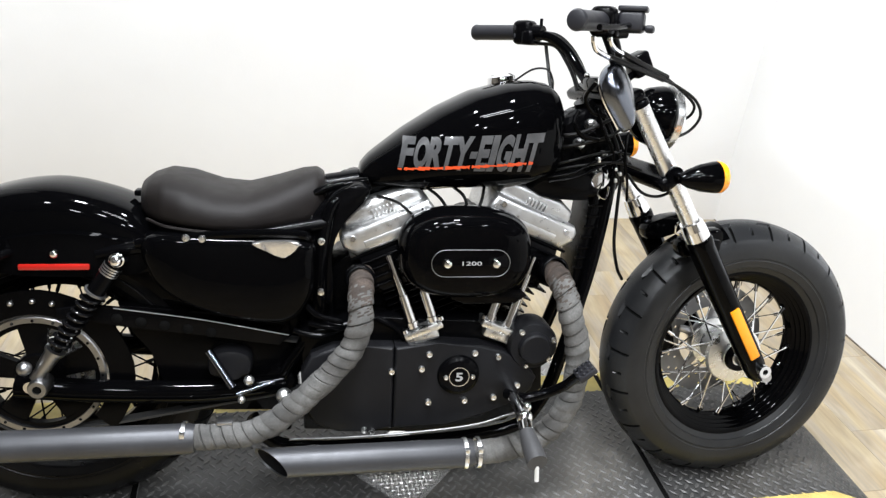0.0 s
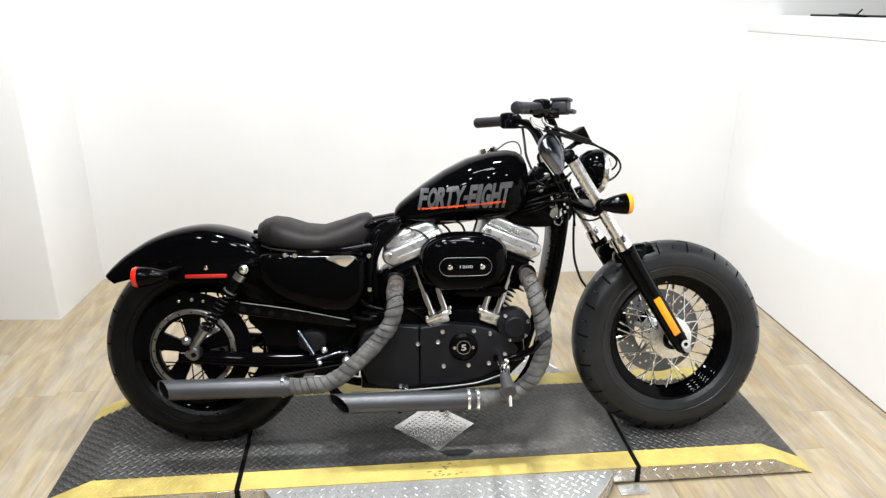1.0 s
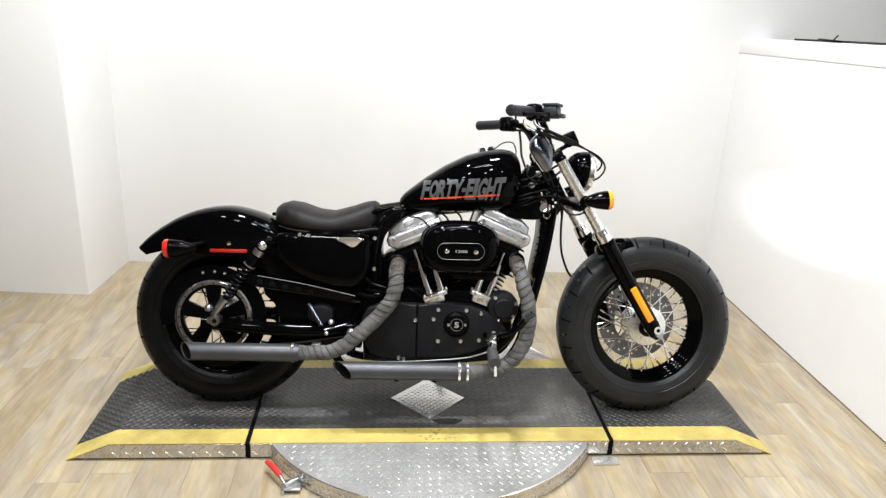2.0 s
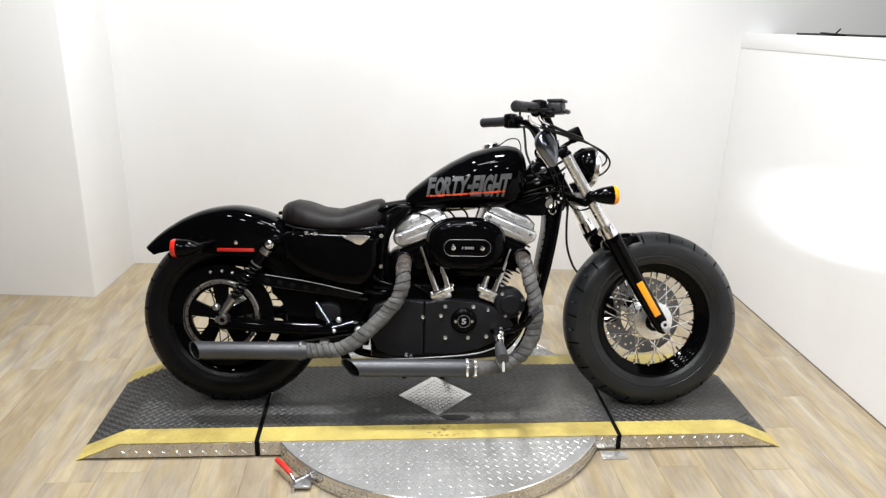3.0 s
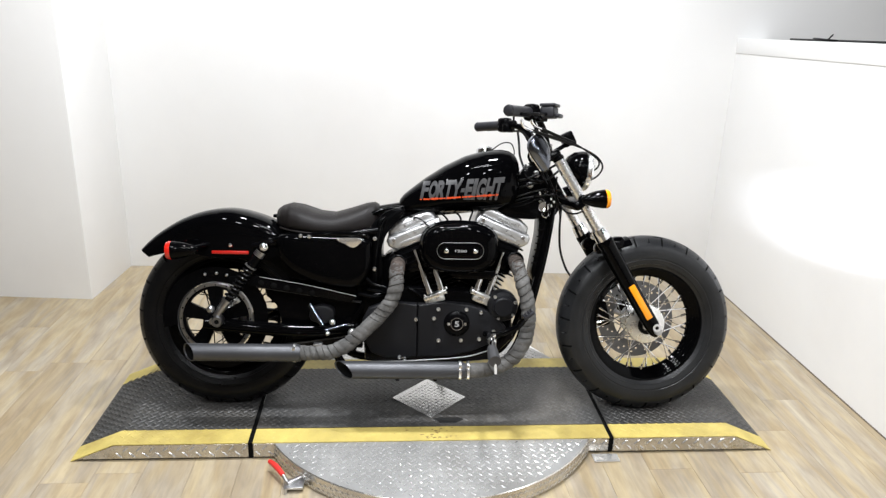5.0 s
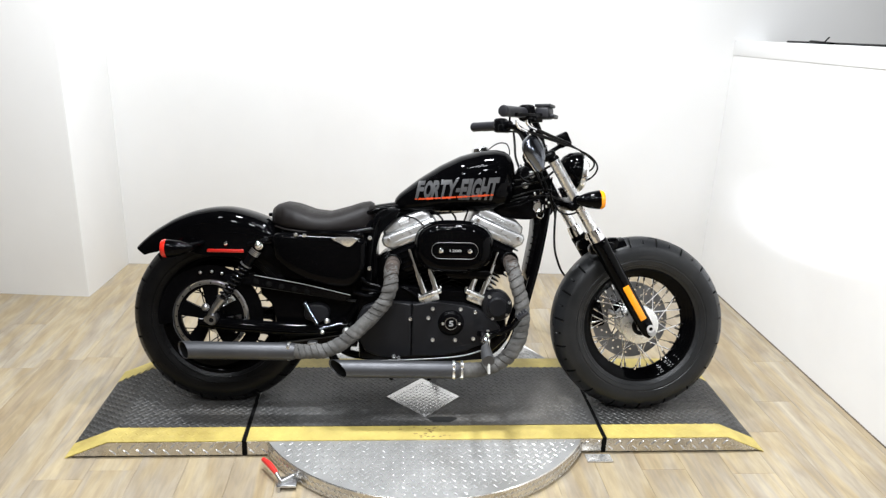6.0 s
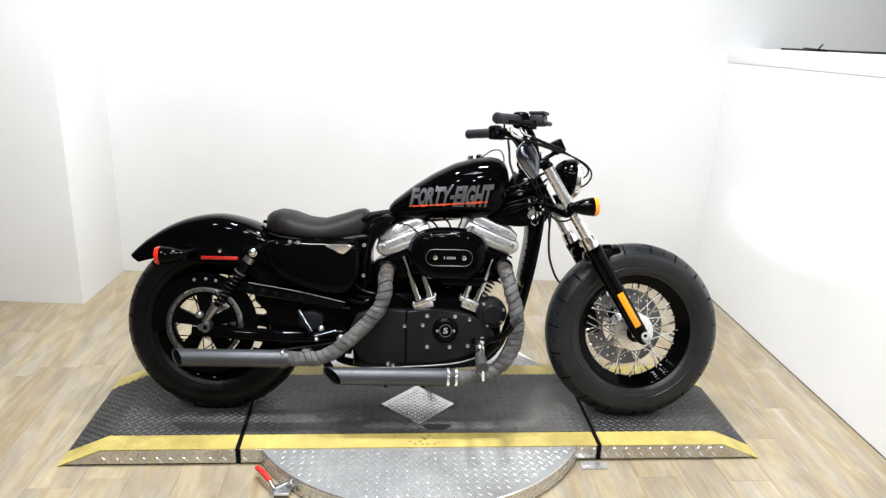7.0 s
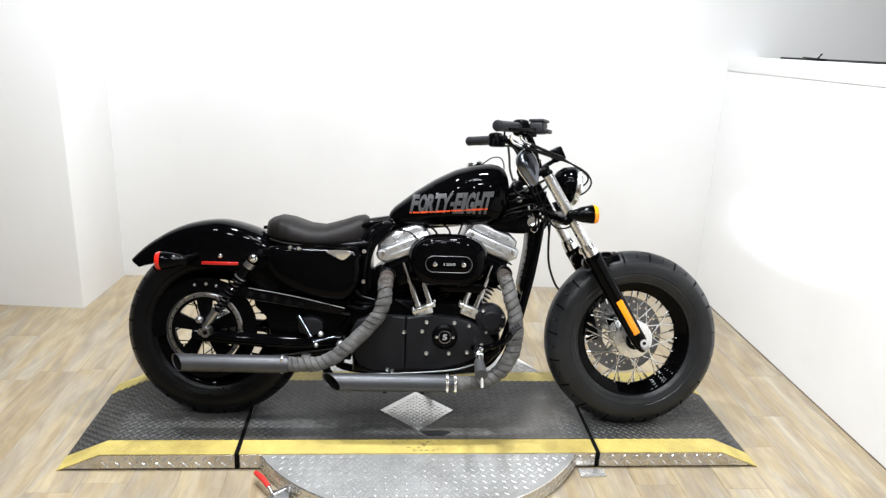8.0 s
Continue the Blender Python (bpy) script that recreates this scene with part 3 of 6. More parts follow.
lever = thing("lock_lever", "red-handled steel lock lever beside the turntable", "lever")
bm = bmesh.new()
sweep(bm, smoothed([(-0.553, -0.37, 0.035), (-0.528, -0.405, 0.04), (-0.5, -0.445, 0.035)], 5), lambda s: 0.0098 - 0.002 * abs(s - 0.045) / 0.045, 12)
part("grip", bm, M_REDGRIP, lever, "red plastic grip")
bm = bmesh.new()
rod(bm, (-0.503, -0.441, 0.035), (-0.478, -0.478, 0.02), 0.006)
box(bm, (-0.463, -0.466, 0.016), (0.06, 0.05, 0.008), 0.002)
rod(bm, (-0.483, -0.476, 0.024), (-0.438, -0.438, 0.024), 0.008)
rod(bm, (-0.453, -0.451, 0.0), (-0.453, -0.451, 0.03), 0.009)
rod(bm, (-0.488, -0.491, 0.0), (-0.488, -0.491, 0.02), 0.006)
part("clamp", bm, M_STEEL, lever, "bright steel clamp")

bm = bmesh.new()
box(bm, (0.58, -0.336, 0.003), (0.09, 0.045, 0.006), 0.002)
floor_plate = thing("floor_plate", "small steel plate on the floor by the platform joint", "metal plate")
part("plate", bm, M_TREADPLATE, floor_plate)

bm = bmesh.new()
loft(bm, [[(0.33, 0.46, h), (0.53, 0.43, h), (0.45, 0.57, h)] for h in (0.0, 0.004)])
tagged(part("paper_sheet", bm, M_PAPER, smooth=0), "white sheet lying on the floor behind the platform", "sheet")


# ---- the motorcycle, built upright in its own axes: x ahead, y to its left, z up from the deck ----
bike = thing("motorcycle", "black motorcycle with wrapped exhaust, leaning on its side stand", "motorcycle",
             m=Matrix.Translation(BIKE_AT) @ Matrix.Rotation(radians(TURNED), 4, "Z") @ Matrix.Rotation(radians(LEANING), 4, "X") @ Matrix.Scale(0.9934, 4))
RW, FW = Vector((-0.7465, 0, 0.2997)), Vector((0.776, 0, 0.295))


def tyre(name, c, radius, width, rim, parent, front, rubber):
    """Round-profiled tyre with cut grooves in its tread."""
    bm = bmesh.new()
    half = width / 2
    prof = [(rim - 0.006, 0.62), (rim + 0.006, 0.74), (rim + 0.016, 0.83), (rim + 0.0175, 0.875), (rim + 0.034, 0.955), (rim + 0.0355, 0.94), (rim + 0.039, 0.945), (rim + 0.0405, 0.97), (rim + 0.055, 1.0), (rim + 0.066, 0.995), (radius - 0.034, 0.945)]
    n = 22
    for k in range(n + 1):
        a = -1 + 2 * k / n
        u = -0.9 * a
        prof.append((radius - 0.03 * abs(u / 0.9) ** 2.4, u))
    side = 10
    prof += [(r, -w) for r, w in prof[side::-1]]
    turns = 19 if front else 18
    cells = [0.0, 0.02, 0.05, 0.07, 0.2, 0.35, 0.5, 0.52, 0.55, 0.57, 0.7, 0.85]
    seg = turns * len(cells)
    verts, faces = [], []
    for s in range(seg):
        turn_no, q = divmod(s, len(cells))
        for i, (r, w) in enumerate(prof):
            on = side < i < len(prof) - side - 1
            aw = min(0.92, abs(w))
            skew = (0.6 * aw if aw < 0.4 else 0.24 + 0.1 * (aw - 0.4)) * (1 if front else -1)
            a = 2 * math.pi * (turn_no + cells[q] + (skew if on or i in (side, len(prof) - side - 1) else 0.29 * (1 if front else -1))) / turns
            if on and (0.3 < aw < 0.905 and q in ((1, 2) if w < 0 else (7, 8)) or 0.62 < aw < 0.8 and q in ((7, 8) if w < 0 else (1, 2)) or 0.3 < aw < 0.4 and q in ((2, 3, 4) if w < 0 else (8, 9, 10))):
                r -= 0.008
            verts.append((c.x + r * math.cos(a), c.y + w * half, c.z + r * math.sin(a)))
    m = len(prof)
    for s in range(seg):
        t = (s + 1) % seg
        for i in range(m - 1):
            faces.append((s * m + i, s * m + i + 1, t * m + i + 1, t * m + i))
    me = bpy.data.meshes.new(name)
    me.from_pydata(verts, [], faces)
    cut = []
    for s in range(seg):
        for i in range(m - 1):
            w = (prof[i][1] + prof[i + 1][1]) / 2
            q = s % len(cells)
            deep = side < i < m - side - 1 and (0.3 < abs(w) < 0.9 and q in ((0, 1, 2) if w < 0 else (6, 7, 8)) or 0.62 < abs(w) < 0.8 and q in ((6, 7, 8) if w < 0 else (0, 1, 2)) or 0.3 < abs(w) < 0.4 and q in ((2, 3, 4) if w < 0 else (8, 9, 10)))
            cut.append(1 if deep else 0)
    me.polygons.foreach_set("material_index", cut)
    bm.from_mesh(me)
    bpy.data.meshes.remove(me)
    ob = part(name, bm, rubber, parent, "worn black rubber tyre in a lit grey tone" if front else "black rubber tyre", 30)
    # Second slot blackens the groove faces, painting in the shade of the cuts.
    ob.data.materials.append(M_SOOTSHADE)
    return ob


def spokes(c, parent, n, r_hub, y_hub, r_rim, y_rim, thick, material=None):
    """Crossed wire spokes, each an object on one mesh."""
    first = None
    for k in range(n):
        side = 1 if k % 2 else -1
        lean = 0.42 if (k // 2) % 2 else -0.42
        a = 2 * math.pi * k / n
        p = Vector((r_hub * math.cos(a + lean * 1.6), side * y_hub, r_hub * math.sin(a + lean * 1.6)))
        q = Vector((r_rim * math.cos(a), side * y_rim, r_rim * math.sin(a)))
        d = q - p
        if first is None:
            bm = bmesh.new()
            rod(bm, (0, 0, 0), (0, 0, d.length - 0.014), thick, seg=6)
            rod(bm, (0, 0, d.length - 0.018), (0, 0, d.length), thick * 1.9, seg=8)
            first = part("spoke", bm, material or M_CHROME, parent)
            ob = first
        else:
            ob = new("spoke", first.data)
            ob.parent = parent
        ob.matrix_basis = Matrix.Translation(c + p) @ Vector((0, 0, 1)).rotation_difference(d).to_matrix().to_4x4()


def rim_mesh(c, r, w):
    """A drop-centre rim, stepped in rings towards its middle."""
    bm = bmesh.new()
    h = w / 2
    half = [(r + 0.006, -h)]
    for k in range(4):
        y, q = -h + 0.003 + 0.0095 * k, r - 0.0065 * k
        half += [(q, y), (q - 0.0022, y + 0.0018), (q - 0.0022, y + 0.0042), (q + 0.0008, y + 0.0062)]
    half += [(r - 0.026, -h + 0.043), (r - 0.027, 0.0)]
    inner = half + [(q, -y) for q, y in half[-2::-1]]
    outer = [(r + 0.012, -h), (r + 0.013, -h + 0.005), (r + 0.004, -h + 0.01), (r - 0.002, -h + 0.03), (r - 0.02, 0)]
    outer = outer + [(q, -y) for q, y in outer[-2::-1]]
    lathe(bm, inner + outer[::-1], c, (0, 1, 0), 96, True)
    return bm


def disc_mesh(c, y, r0, r1, thick, holes):
    """A brake disc with drilled rows."""
    verts, faces = [], []
    seg, rings = 180, 9
    bm = bmesh.new()
    lay = []
    for side in (-1, 1):
        g = [[bm.verts.new((c.x + (r0 + (r1 - r0) * j / rings) * math.cos(2 * math.pi * k / seg), y + side * thick / 2, c.z + (r0 + (r1 - r0) * j / rings) * math.sin(2 * math.pi * k / seg)))
              for j in range(rings + 1)] for k in range(seg)]
        lay.append(g)
    for k in range(seg):
        t = (k + 1) % seg
        for j in range(rings):
            hole = holes and j in (2, 4, 6) and (k + j * 2) % 12 in (0, 1)
            if not hole:
                for g in lay:
                    bm.faces.new((g[k][j], g[t][j], g[t][j + 1], g[k][j + 1]))
        for j in (0, rings):
            bm.faces.new((lay[0][k][j], lay[0][t][j], lay[1][t][j], lay[1][k][j]))
    return bm


# front wheel
bm = bmesh.new()
lathe(bm, [(0.0, -0.065), (0.03, -0.065), (0.034, -0.052), (0.056, -0.05), (0.07, -0.046), (0.072, -0.034), (0.05, -0.028), (0.044, 0), (0.048, 0.03), (0.064, 0.036), (0.062, 0.046), (0.05, 0.06), (0.0, 0.06)], FW, (0, 1, 0), 48)
front_wheel = part("front_wheel", bm, M_ALU, bike, "polished hub of the laced front wheel")
tyre("tyre", FW, 0.3245, 0.135, 0.207, front_wheel, True, M_RUBBERLIT)
part("rim", rim_mesh(FW, 0.2, 0.098), M_GLOSS, front_wheel, "gloss black steel rim")
bm = bmesh.new()
lathe(bm, [(0.02, -0.069), (0.0335, -0.069), (0.036, -0.06), (0.02, -0.06)], FW, (0, 1, 0), 40, True)
part("hub_ring", bm, M_SATIN, front_wheel, "dark bearing ring")
spokes(FW, front_wheel, 40, 0.056, 0.04, 0.176, 0.012, 0.0022)
part("brake_disc", disc_mesh(FW, 0.07, 0.085, 0.146, 0.005, True), M_DISC, front_wheel, "drilled dark steel brake disc")
bm = bmesh.new()
for k in range(5):
    a = 2 * math.pi * k / 5 + 0.3
    rod(bm, FW + Vector((0.035 * math.cos(a), 0.066, 0.035 * math.sin(a))), FW + Vector((0.092 * math.cos(a), 0.07, 0.092 * math.sin(a))), 0.012, 0.009, 10)
lathe(bm, [(0.03, 0.058), (0.05, 0.058), (0.06, 0.06), (0.062, 0.066), (0.05, 0.068), (0.03, 0.068)], FW, (0, 1, 0), 48, True)
part("disc_carrier", bm, M_STEEL, front_wheel)
bm = bmesh.new()
rod(bm, FW + Vector((0, -0.172, -0.004)), FW + Vector((0, 0.172, -0.004)), 0.0125)
part("front_axle", bm, M_STEEL, bike)
bm = bmesh.new()
a = radians(150)
box(bm, FW + Vector((-0.135, 0.085, 0.03)), (0.05, 0.06, 0.12), 0.012, Matrix.Rotation(radians(-15), 4, "Y"))
part("front_caliper", bm, M_SATIN, bike, "black front brake caliper")

# rear wheel
bm = bmesh.new()
lathe(bm, [(0.0, -0.09), (0.04, -0.09), (0.042, -0.05), (0.07, -0.046), (0.07, -0.036), (0.04, -0.03), (0.036, 0), (0.04, 0.03), (0.07, 0.036), (0.07, 0.046), (0.04, 0.06), (0.0, 0.06)], RW, (0, 1, 0), 48)
rear_wheel = part("rear_wheel", bm, M_ALU, bike, "hub of the laced rear wheel")
tyre("tyre", RW, 0.3235, 0.152, 0.207, rear_wheel, False, M_RUBBERSHADED)
part("rim", rim_mesh(RW, 0.2, 0.11), M_GLOSS, rear_wheel, "gloss black steel rim")
spokes(RW, rear_wheel, 40, 0.062, 0.04, 0.176, 0.012, 0.002, M_SATIN)
RA = Vector((-0.774, 0, 0.308))
bm = bmesh.new()
lathe(bm, [(0.1165, -0.014), (0.127, -0.014), (0.129, -0.012), (0.129, 0.014), (0.1165, 0.014)], RA + Vector((0, -0.088, 0)), (0, 1, 0), 96, True)
pulley = part("drive_pulley", bm, M_PULLEY, bike, "silver toothed ring of the rear drive pulley")
bm = bmesh.new()
for k in range(5):
    a0 = 2 * math.pi * k / 5 + radians(20)
    c, s = math.cos(a0), math.sin(a0)
    ring = [(0.03, -0.016), (0.03, 0.016), (0.116, 0.03), (0.116, -0.03)]
    loft(bm, [[RA + Vector((u * c - v * s, y, u * s + v * c)) for u, v in ring] for y in (-0.094, -0.08)])
lathe(bm, [(0.0, -0.012), (0.046, -0.012), (0.05, 0), (0.05, 0.012), (0.0, 0.012)], RA + Vector((0, -0.088, 0)), (0, 1, 0), 40)
lathe(bm, [(0.106, -0.008), (0.117, -0.008), (0.117, 0.008), (0.106, 0.008)], RA + Vector((0, -0.088, 0)), (0, 1, 0), 96, True)
part("pulley_spokes", bm, M_SATIN, pulley, "black five-armed pulley centre")
rivet = None
for k in range(20):
    a = 2 * math.pi * k / 20
    p = RA + Vector((0.121 * math.cos(a), -0.1025, 0.121 * math.sin(a)))
    if rivet is None:
        bm = bmesh.new()
        ball(bm, (0, 0, 0), 0.003, 8)
        rivet = part("rivet", bm, M_SATIN, pulley)
        rivet.location = p
    else:
        shared("rivet", rivet, Matrix.Translation(p), pulley)
bm = bmesh.new()
FP = Vector((-0.2, -0.088, 0.315))
loop = []
for k in range(25):
    a = radians(90 + 180 * k / 24)
    loop.append(RA + Vector((0.1315 * math.cos(a), -0.088, 0.1315 * math.sin(a))))
for k in range(13):
    a = radians(-90 + 180 * k / 12)
    loop.append(FP + Vector((0.045 * math.cos(a), 0, 0.045 * math.sin(a))))
outer = loop
cen = lambda p: (RA if p.x < -0.5 else FP)
ringv = []
for p in outer:
    d = (p - Vector((cen(p).x, p.y, cen(p).z))).normalized() * 0.005
    ringv.append([bm.verts.new(v) for v in (p + Vector((0, -0.013, 0)), p + Vector((0, 0.013, 0)), p + d + Vector((0, 0.013, 0)), p + d + Vector((0, -0.013, 0)))])
for i in range(len(ringv)):
    a, b = ringv[i], ringv[(i + 1) % len(ringv)]
    for k in range(4):
        bm.faces.new((a[k], a[(k + 1) % 4], b[(k + 1) % 4], b[k]))
part("drive_belt", bm, M_BELT, bike, "black toothed drive belt")
bm = bmesh.new()
rod(bm, RA + Vector((0, -0.15, 0)), RA + Vector((0, 0.14, 0)), 0.0125)
part("rear_axle", bm, M_CHROME, bike, "chrome rear axle nut")

# swing arm
for sy in (-1, 1):
    bm = bmesh.new()
    pts = smoothed([(-0.81, sy * 0.115, 0.296), (-0.7, sy * 0.118, 0.285), (-0.55, sy * 0.115, 0.274), (-0.42, sy * 0.11, 0.27), (-0.29, sy * 0.1, 0.283)], 5)
    sweep(bm, pts, lambda s: 0.023, 14, flat=1.05)
    part("swing_arm", bm, M_GLOSS, bike, "gloss black swing arm")
bm = bmesh.new()
rod(bm, (-0.3, -0.11, 0.288), (-0.3, 0.11, 0.288), 0.03)
part("swing_pivot", bm, M_SATIN, bike)

# belt guard with round holes along it
bm = bmesh.new()
top = [(-0.72, 0.462), (-0.66, 0.47), (-0.6, 0.462), (-0.45, 0.437), (-0.275, 0.398)]
bot = [(-0.72, 0.44), (-0.66, 0.436), (-0.6, 0.424), (-0.45, 0.402), (-0.3, 0.376)]
prism(bm, top + bot[::-1], -0.128, -0.118, 0.002)
guard = part("belt_guard", bm, M_GUARD, bike, "black belt guard with round holes")
for gx in (-0.61, -0.566, -0.522, -0.478, -0.434):
    bm = bmesh.new()
    lathe(bm, [(0.0, -0.0015), (0.008, -0.0015), (0.0105, 0.0), (0.0105, 0.002), (0.0, 0.002)], (gx, -0.129, 0.4205 - (gx + 0.5) * 0.19), (0, 1, 0), 20)
    part("guard_hole", bm, M_GAP, guard)
bm = bmesh.new()
sweep(bm, smoothed([(-0.615, -0.131, 0.464), (-0.45, -0.131, 0.437), (-0.28, -0.131, 0.4)], 5), 0.0014, 8)
part("guard_edge", bm, M_DISC, guard, "bright guard edge")
bm = bmesh.new()
arc = [radians(190 - 232 * k / 24) for k in range(25)]
prism(bm, [(RA.x + 0.134 * math.cos(t), RA.z + 0.134 * math.sin(t)) for t in arc] + [(RA.x + 0.183 * math.cos(t), RA.z + 0.184 * math.sin(t)) for t in arc[::-1]], -0.102, -0.094, 0.0)
part("rear_belt_cover", bm, M_SATIN, bike, "black curved cover over the drive belt")
# Black arc added where shade darkens the lower part of the rear wheel.
bm = bmesh.new()
arc = [radians(-44 - 124 * k / 16) for k in range(17)]
prism(bm, [(RA.x + 0.134 * math.cos(t), RA.z + 0.134 * math.sin(t)) for t in arc] + [(RA.x + 0.008 + 0.18 * math.cos(t), RA.z - 0.008 + 0.18 * math.sin(t)) for t in arc[::-1]], -0.066, -0.06, 0.0)
part("lower_belt_guard", bm, M_SATIN, bike, "black arc added for the shade low in the rear wheel")
for hx, hz in ((-0.809, 0.466), (-0.769, 0.47), (-0.734, 0.464)):
    bm = bmesh.new()
    ball(bm, (hx, -0.104, hz), 0.006, 10)
    part("cover_rivet", bm, M_STEEL, bike)

# rear shock absorbers
for sy in (-1, 1):
    a, b = Vector((-0.593, sy * 0.14, 0.573)), Vector((-0.765, sy * 0.14, 0.323))
    d = (b - a)
    bm = bmesh.new()
    rod(bm, a - Vector((0, sy * 0.0, 0)), a + d * 0.28, 0.0175, seg=20)
    shock = part("shock_absorber", bm, M_SATIN, bike, "black rear shock absorber")
    bm = bmesh.new()
    for k in range(4):
        rod(bm, a + d * (0.075 + 0.018 * k), a + d * (0.085 + 0.018 * k), 0.0182, seg=20)
    part("adjuster_ring", bm, M_STEEL, shock, "ribbed steel adjuster ring")
    bm = bmesh.new()
    rod(bm, a + d * 0.28, a + d * 0.76, 0.011, seg=14)
    part("damper_body", bm, M_SATIN, shock)
    bm = bmesh.new()
    rod(bm, a + d * 0.28, a + d * 0.295, 0.0215, seg=20)
    part("spring_collar", bm, M_DISC, shock, "grey steel spring collar")
    bm = bmesh.new()
    q = Vector((0, 0, 1)).rotation_difference(d).to_matrix()
    n, turns = 200, 8.5
    pts = [a + d * (0.3 + 0.44 * k / n) + q @ Vector((0.0172 * math.cos(2 * math.pi * turns * k / n), 0.0172 * math.sin(2 * math.pi * turns * k / n), 0)) for k in range(n + 1)]
    sweep(bm, pts, 0.0037, 8)
    part("coil_spring", bm, M_SPRING, shock, "dark steel coil spring")
    bm = bmesh.new()
    rod(bm, a + d * 0.755, a + d * 0.775, 0.02, seg=20)
    rod(bm, a + d * 0.775, a + d * 0.91, 0.0165, 0.0145, seg=16)
    rod(bm, a + d * 0.9, b, 0.0125, seg=14)
    lathe(bm, [(0.0085, -0.024), (0.0165, -0.024), (0.0195, -0.019), (0.0195, 0.02), (0.0085, 0.02)], b + Vector((0.008, 0, -0.014)), (0, 1, 0), 28, True)
    ball(bm, b + Vector((-0.012, -0.018, 0.03)), 0.014, 12)
    part("lower_clevis", bm, M_PULLEY, shock, "polished lower shock mount")
    bm = bmesh.new()
    rod(bm, b + Vector((0.008, -0.021, -0.014)), b + Vector((0.008, 0.019, -0.014)), 0.0088)
    part("clevis_hole", bm, M_GAP, shock)
    bm = bmesh.new()
    lathe(bm, [(0.0, -0.012), (0.01, -0.012), (0.0135, -0.006), (0.0135, 0.0), (0.014, 0.002), (0.0, 0.01)], a + Vector((0, sy * 0.024, 0)), (0, -sy * -1, 0), 20)
    ball(bm, a + Vector((0, sy * 0.03, 0)), 0.012, 14)
    part("shock_bolt", bm, M_CHROME, shock, "domed chrome bolt")

# rear fender
bm = bmesh.new()
FC = Vector((-0.76, 0, 0.326))
rows = []
ARC = 44
for k in range(ARC + 1):
    ang = 22 + (141.5 - 22) * k / ARC
    r = np.interp(ang, [22, 50, 63, 73, 86, 98, 110, 122, 141.5], [0.378, 0.374, 0.372, 0.369, 0.369, 0.364, 0.36, 0.357, 0.36])
    skirt = np.interp(ang, [22, 50, 110, 134, 141.5], [0.1, 0.12, 0.115, 0.07, 0.045])
    w = np.interp(ang, [22, 60, 120, 141.5], [0.09, 0.1, 0.1, 0.088])
    row = []
    for j in range(21):
        t = -1 + 2 * j / 20
        y = w * math.sin(t * math.pi / 2) if abs(t) < 1 else w * t
        fall = 1 - math.sqrt(max(0, 1 - min(1, abs(t)) ** 2.6))
        rr = r - skirt * fall
        row.append(FC + Vector((rr * math.cos(radians(ang)), y, rr * math.sin(radians(ang)))))
    rows.append(row)
loft(bm, rows, False, False)
bmesh.ops.recalc_face_normals(bm, faces=bm.faces)
bmesh.ops.solidify(bm, geom=bm.faces[:], thickness=0.004)
fender = part("rear_fender", bm, M_GLOSS, bike, "gloss black chopped rear fender", 50)
for sy in (-1, 1):
    bm = bmesh.new()
    prism(bm, rounded([(-0.86, 0.57), (-0.8, 0.6), (-0.7, 0.612), (-0.6, 0.6), (-0.52, 0.575), (-0.53, 0.54), (-0.62, 0.528), (-0.76, 0.528), (-0.85, 0.545)]), sy * 0.122, sy * 0.1, 0.008)
    strut = part("fender_strut", bm, M_GLOSS, bike, "gloss black fender strut cover")
    bm = bmesh.new()
    box(bm, (-0.7155, sy * 0.126, 0.5475), (0.127, 0.008, 0.012), 0.003)
    part("side_reflector", bm, M_REFLEX, strut, "narrow red reflector")
    bm = bmesh.new()
    ball(bm, (-0.7145, sy * 0.124, 0.573), 0.0085, 14)
    part("strut_bolt", bm, M_CHROME, strut, "domed chrome bolt")
    bm = bmesh.new()
    rod(bm, (-0.79, sy * 0.11, 0.575), (-0.83, sy * 0.18, 0.567), 0.009)
    stalk = part("rear_signal_stalk", bm, M_SATIN, bike)
    bm = bmesh.new()
    lathe(bm, [(0.0, -0.075), (0.006, -0.074), (0.016, -0.06), (0.026, -0.03), (0.0305, 0.0), (0.031, 0.012), (0.0, 0.012)], (-0.882, sy * 0.19, 0.5605), (-1, 0, -0.05), 32)
    part("signal_housing", bm, M_GLOSS, stalk, "gloss black bullet signal housing")
    bm = bmesh.new()
    lathe(bm, [(0.031, 0.0), (0.0315, 0.008), (0.028, 0.016), (0.016, 0.021), (0.0, 0.022)], (-0.894, sy * 0.19, 0.56), (-1, 0, -0.05), 32)
    part("signal_lens", bm, M_RED, stalk, "red signal lens")

# side covers and the bulk between seat and engine
SIDE = [(-0.545, 0.612), (-0.4, 0.612), (-0.243, 0.606), (-0.226, 0.56), (-0.23, 0.494), (-0.262, 0.442), (-0.312, 0.43), (-0.417, 0.45), (-0.5, 0.488), (-0.545, 0.54)]
for sy in (-1, 1):
    bm = bmesh.new()
    dome(bm, rounded(SIDE, 5), [(sy * a, k) for a, k in ((0.06, 0.98), (0.1, 1.0), (0.13, 1.0), (0.14, 0.988), (0.147, 0.96), (0.1515, 0.91), (0.1545, 0.82), (0.1565, 0.65), (0.1575, 0.42), (0.158, 0.15))])
    cover = part("oil_tank" if sy < 0 else "side_cover", bm, M_GLOSS, bike, "gloss black side cover", 60)
bm = bmesh.new()
prism(bm, rounded([(-0.347, 0.603), (-0.3, 0.608), (-0.258, 0.604), (-0.27, 0.585), (-0.29, 0.574), (-0.32, 0.588)], 4), -0.16, -0.14, 0.002)
